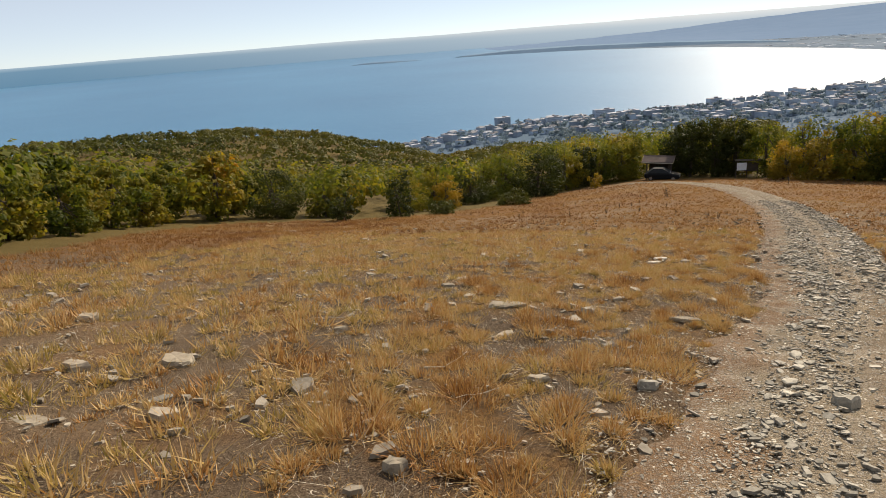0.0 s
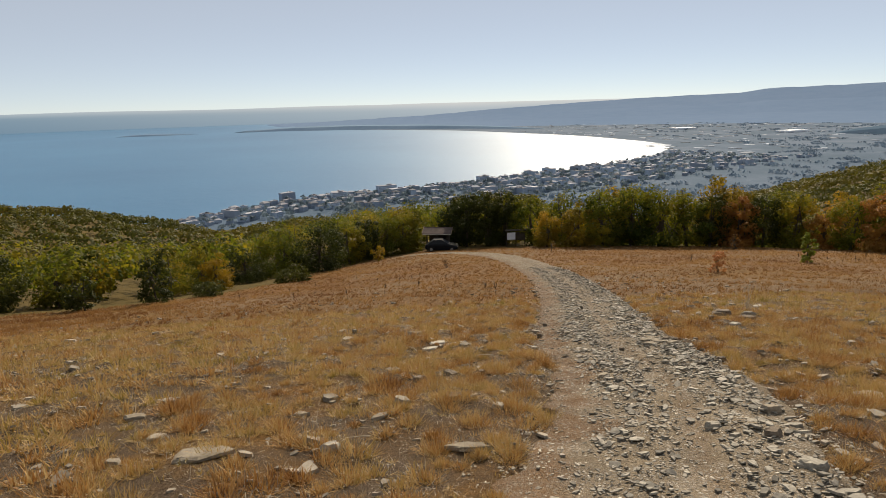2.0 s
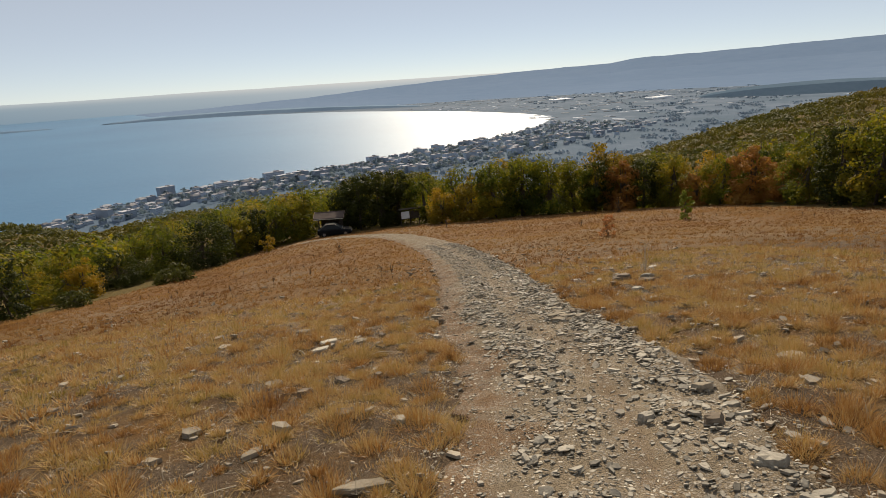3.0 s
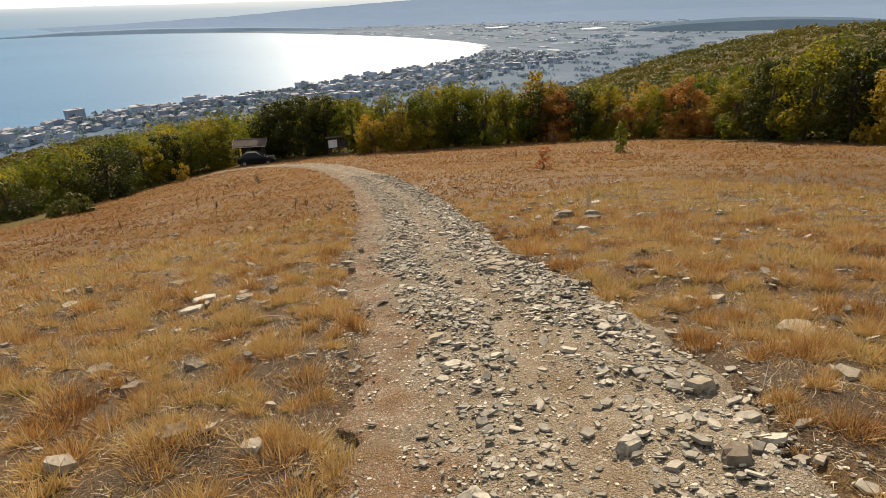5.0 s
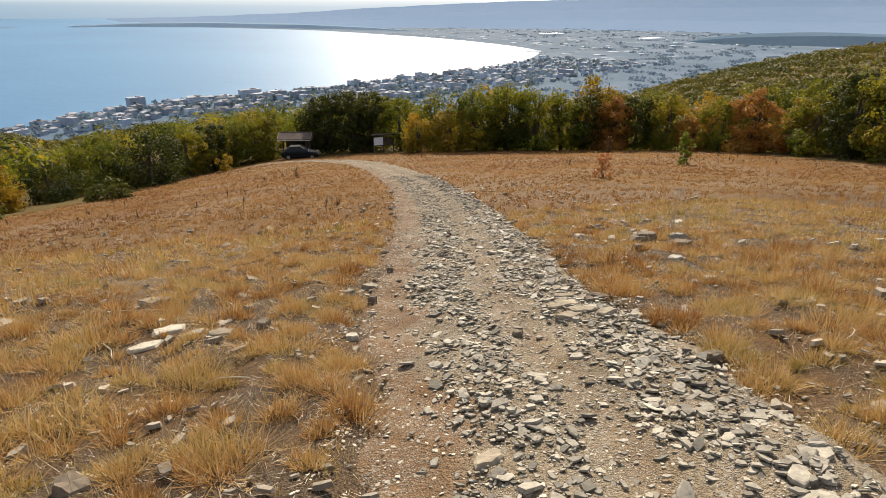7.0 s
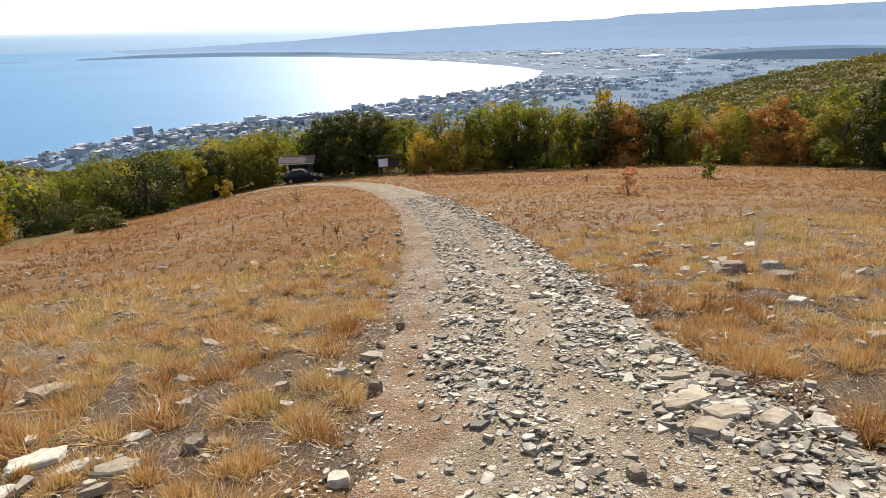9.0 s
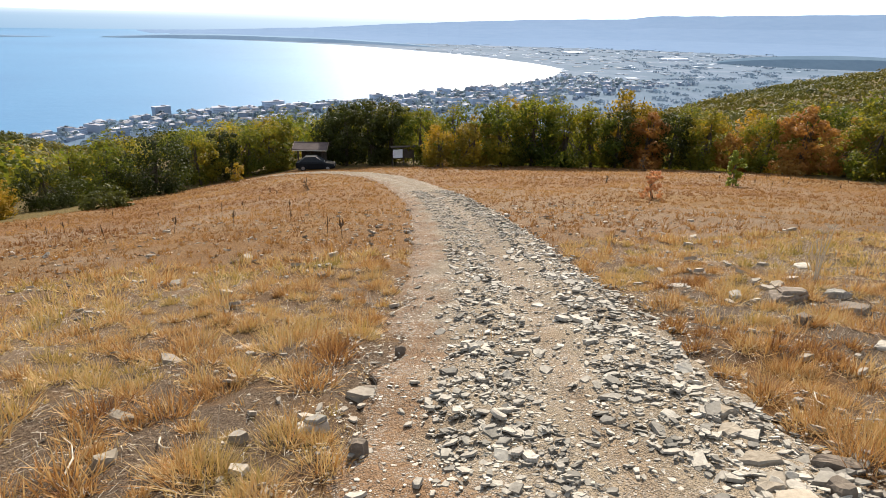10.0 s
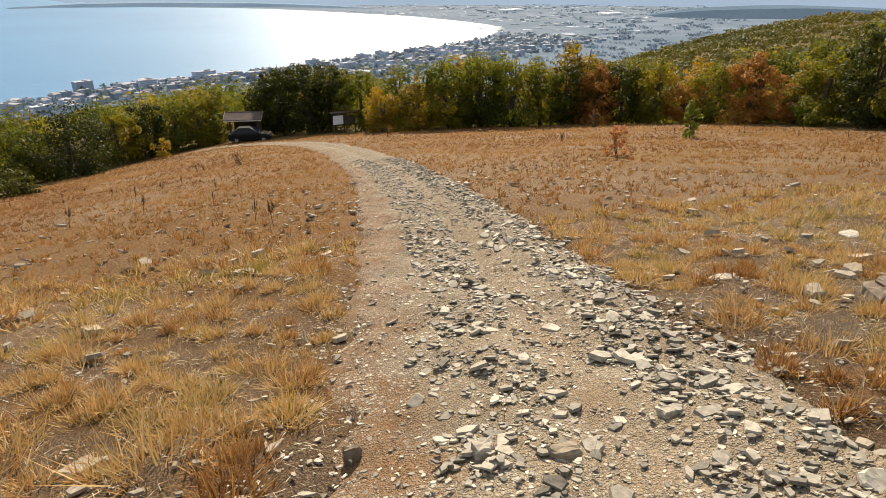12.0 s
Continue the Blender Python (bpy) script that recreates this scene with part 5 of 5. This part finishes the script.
def tuft_places(rng, n, x0, x1, y0, y1, bare):
    x, y = rng.uniform(x0, x1, n), rng.uniform(y0, y1, n)
    u = np.abs(x - track_x(y)) / 1.22
    thick = smooth((wavy(x, y, 2.3, 4.0) * 0.35 + wavy(y, x, 3.7, 7.3) * 0.35 + wavy(x, y, 8.0, 1.5) * 0.5 + 0.7) / 0.9)
    mid = (np.abs((x - track_x(y)) / 1.22 + 0.12) < 0.14) & (rng.uniform(0, 1, n) < 0.10)
    ok = ((u > 1.08 + 0.2 * wavy(x, y, 1.7)) & (rng.uniform(0, 1, n) < bare + (1 - bare) * thick)) | mid
    ok &= in_field(x, y)
    return x[ok], y[ok]


rng = np.random.default_rng(55)
x, y = tuft_grid(rng, -11, 16, -5, 20, 0.325)
d = np.hypot(x - 3 - 0.15 * y, (y - 8) * 0.6)
full = np.clip(rng.lognormal(0.0, 0.3, len(x)), 0.5, 1.8) * (1 + 0.2 * wavy(x, y, 5.0, 2.0))
for lo, hi, count, wide in ((0, 3.5, 400, 0.0034), (3.5, 6.5, 215, 0.0050), (6.5, 30, 66, 0.0095)):
    k = (d >= lo) & (d < hi)
    v, f = domes(rng, x[k], y[k], count, rng.uniform(0.13, 0.205, k.sum()) * full[k], np.full(k.sum(), wide))
    tagged(thing_from("dry_grass", tri_mesh("dry_grass", v, f), M_GRASS), "tufts of dry straw-coloured grass on stony ground", "grass", kind="stuff")
x, y = tuft_grid(rng, -8, 13, -4, 18, 0.42, 0.8)
v, f = domes(rng, x, y, 5, rng.uniform(0.2, 0.36, len(x)), np.full(len(x), 0.0024), 0.5, 0.9)
tagged(thing_from("straw_stems", tri_mesh("straw_stems", v, f), M_STRAW), "thin pale seed stems above the dry tufts", "grass", kind="stuff")
x, y = tuft_grid(rng, -7, 12, -3, 17, 0.19, 0.6)
v, f = domes(rng, x, y, 26, rng.uniform(0.04, 0.085, len(x)), np.full(len(x), 0.0045), 1.1, 1.2)
tagged(thing_from("short_grass", tri_mesh("short_grass", v, f), M_GRASS), "short dead grass between the larger tufts", "grass", kind="stuff")


def straw_litter():
    """Dead straws lying about on the ground."""
    r = np.random.default_rng(63)
    x, y = tuft_places(r, 120000, -9, 14, -4, 19, 0.8)
    m = len(x)
    a = r.uniform(0, 6.28, m)
    L = r.uniform(0.03, 0.10, m)
    dx, dy = np.cos(a) * L, np.sin(a) * L
    z0, z1 = surface(x, y) + r.uniform(0.0, 0.015, m), surface(x + dx, y + dy) + r.uniform(0.0, 1.0, m) ** 2 * 0.06
    w = 0.0024
    v = np.stack([np.stack([x - np.sin(a) * w, y + np.cos(a) * w, z0], -1), np.stack([x + np.sin(a) * w, y - np.cos(a) * w, z0], -1), np.stack([x + dx, y + dy, z1], -1)], 1)
    f = np.arange(m)[:, None] * 3 + [[0, 1, 2]]
    return tagged(thing_from("straw_litter", tri_mesh("straw_litter", v.reshape(-1, 3), f), M_STRAW), "bleached dead straws lying on the ground", "straw", kind="stuff")


straw_litter()
x, y = tuft_grid(rng, -26, 42, 19, 68, 0.37, 0.3)
v, f = domes(rng, x, y, 14, rng.uniform(0.10, 0.20, len(x)) * (1 + 0.35 * wavy(x, y, 6.0, 3.0)), np.full(len(x), 0.017), 0.7)
tagged(thing_from("far_grass", tri_mesh("far_grass", v, f), M_GRASS_FAR), "dry tawny grass over the lower field", "grass", kind="stuff")
x, y = tuft_grid(rng, 15.5, 42, -2, 19.5, 0.42)
v, f = domes(rng, x, y, 20, rng.uniform(0.12, 0.24, len(x)), np.full(len(x), 0.013))
tagged(thing_from("far_grass", tri_mesh("far_grass", v, f), M_GRASS_FAR), "dry tawny grass up the side of the field", "grass", kind="stuff")
x, y = tuft_grid(rng, -24, -10.5, 0, 40, 0.45)
v, f = domes(rng, x, y, 20, rng.uniform(0.14, 0.30, len(x)), np.full(len(x), 0.012))
tagged(thing_from("far_grass", tri_mesh("far_grass", v, f), M_GRASS_FAR), "dry tawny grass near the field edge", "grass", kind="stuff")


# ---- dead stalks ----
def stalk(seed):
    """A dead flower spike: a thin stem with a thick seed head and small side heads."""
    r = np.random.default_rng(seed)
    h = 0.8
    pieces = [tube([(0, 0, -0.08), (0.01, 0, h * 0.5), (0.03, 0.01, h)], [0.012, 0.009, 0.006], 5)]
    head = [(0.018, 0.0, h * 0.55), (0.02, 0.005, h * 0.65), (0.026, 0.008, h * 0.85), (0.03, 0.01, h * 1.08)]
    pieces.append(tube(head, [0.008, 0.026, 0.024, 0.006], 6))
    for k in range(int(r.integers(1, 4))):
        a = r.uniform(0, 6.28)
        z = h * r.uniform(0.4, 0.6)
        q = Vector((math.cos(a) * 0.09, math.sin(a) * 0.09, z + 0.16))
        pieces.append(tube([(0.01, 0, z), q, q + Vector((0, 0, 0.16))], [0.007, 0.015, 0.005], 5))
    v, f = joined(pieces)
    return tri_mesh("dead_stalk", v, f)


stalk_meshes = [stalk(k) for k in range(5)]
STALKS = [(-6.4, 36.8), (-5.4, 36.7), (-2.7, 29.0), (-2.3, 38.4), (-1.6, 38.6), (-0.2, 35.8), (1.0, 32.0), (1.7, 33.0), (4.05, 23.2), (4.3, 22.3), (-6.7, 36.0), (34.8, 43.0), (34.7, 41.1), (34.8, 39.8), (-3.2, 30.5), (-4.3, 31.0), (2.2, 35.0), (-7.6, 34.0)]
rng = np.random.default_rng(41)
for k in range(38):
    if k % 3:
        STALKS.append((rng.uniform(30, 37), rng.uniform(28, 46)))
    else:
        STALKS.append((rng.uniform(-9, 5), rng.uniform(24, 44)))
for k, (x, y) in enumerate(STALKS):
    ob = thing_from("dead_stalk", stalk_meshes[k % 5], M_STALK)
    q = float(rng.uniform(0.35, 0.65))
    ob.matrix_basis = pose(x, y, float(surface(x, y)), rng.normal(0, 6), rng.normal(0, 6), rng.uniform(0, 360)) @ Matrix.Diagonal((q, q, q, 1))
    tagged(ob, "dark dead flower spike standing in dry grass", "dead plant", "dead stalks in the field")


# ---- pale dead plant and fallen straws ----
def umbel_plant():
    """A pale dead plant: leaning forked stems that end in flat heads."""
    top = new("dead_plant")
    r = np.random.default_rng(71)
    for k, (dx, dy) in enumerate(((-0.16, 0.02), (0.02, 0.05), (0.1, -0.03), (-0.05, -0.04))):
        h = 0.62 + 0.05 * k
        stem = [(0.01 * k, 0, -0.06), (dx * 0.4, dy * 0.4, h * 0.5), (dx, dy, h)]
        v, f = tube(stem, [0.008, 0.006, 0.004], 5)
        thing_from("stem", tri_mesh("stem", v, f), M_STRAW, top)
        rays = []
        for a in np.linspace(0, 6.28, 8)[:-1]:
            tip = (dx + 0.06 * math.cos(a), dy + 0.06 * math.sin(a), h + 0.04 + float(r.uniform(-0.01, 0.02)))
            rays.append(tube([(dx, dy, h), tip, (tip[0] * 1.02, tip[1], tip[2] + 0.012)], [0.0025, 0.003, 0.008], 4))
        v, f = joined(rays)
        thing_from("flower_head", tri_mesh("flower_head", v, f), M_STRAW, top)
    top.matrix_basis = pose(9.54, 15.3, float(surface(9.54, 15.3)), 0, 0, 20)
    return tagged(top, "pale dead plant with forked stems and flat heads", "dead plant")


umbel_plant()
rng = np.random.default_rng(17)
for x, y in ((6.1, 11.9), (6.4, 12.3), (1.9, 12.5), (1.2, 12.9), (2.3, 12.8), (0.9, 11.6), (-1.6, 3.4), (-2.7, 2.6), (-0.8, 2.9), (6.6, 9.4), (7.4, 10.6), (0.2, 6.6), (-3.4, 4.8), (2.1, 10.3)):
    a, length = rng.uniform(0, 6.28), rng.uniform(0.25, 0.6)
    pts = []
    for t in (0.0, 0.35, 0.7, 1.0):
        px, py = x + math.cos(a + 0.5 * t) * length * t, y + math.sin(a + 0.5 * t) * length * t
        pts.append((px, py, float(surface(px, py)) + 0.035 + 0.05 * t))
    v, f = tube(pts, [0.006, 0.005, 0.004, 0.002], 5)
    tagged(thing_from("dry_twig", tri_mesh("dry_twig", v, f), M_STRAW), "bent bleached twig lying in dry grass", "twig", "fallen twigs in the field")
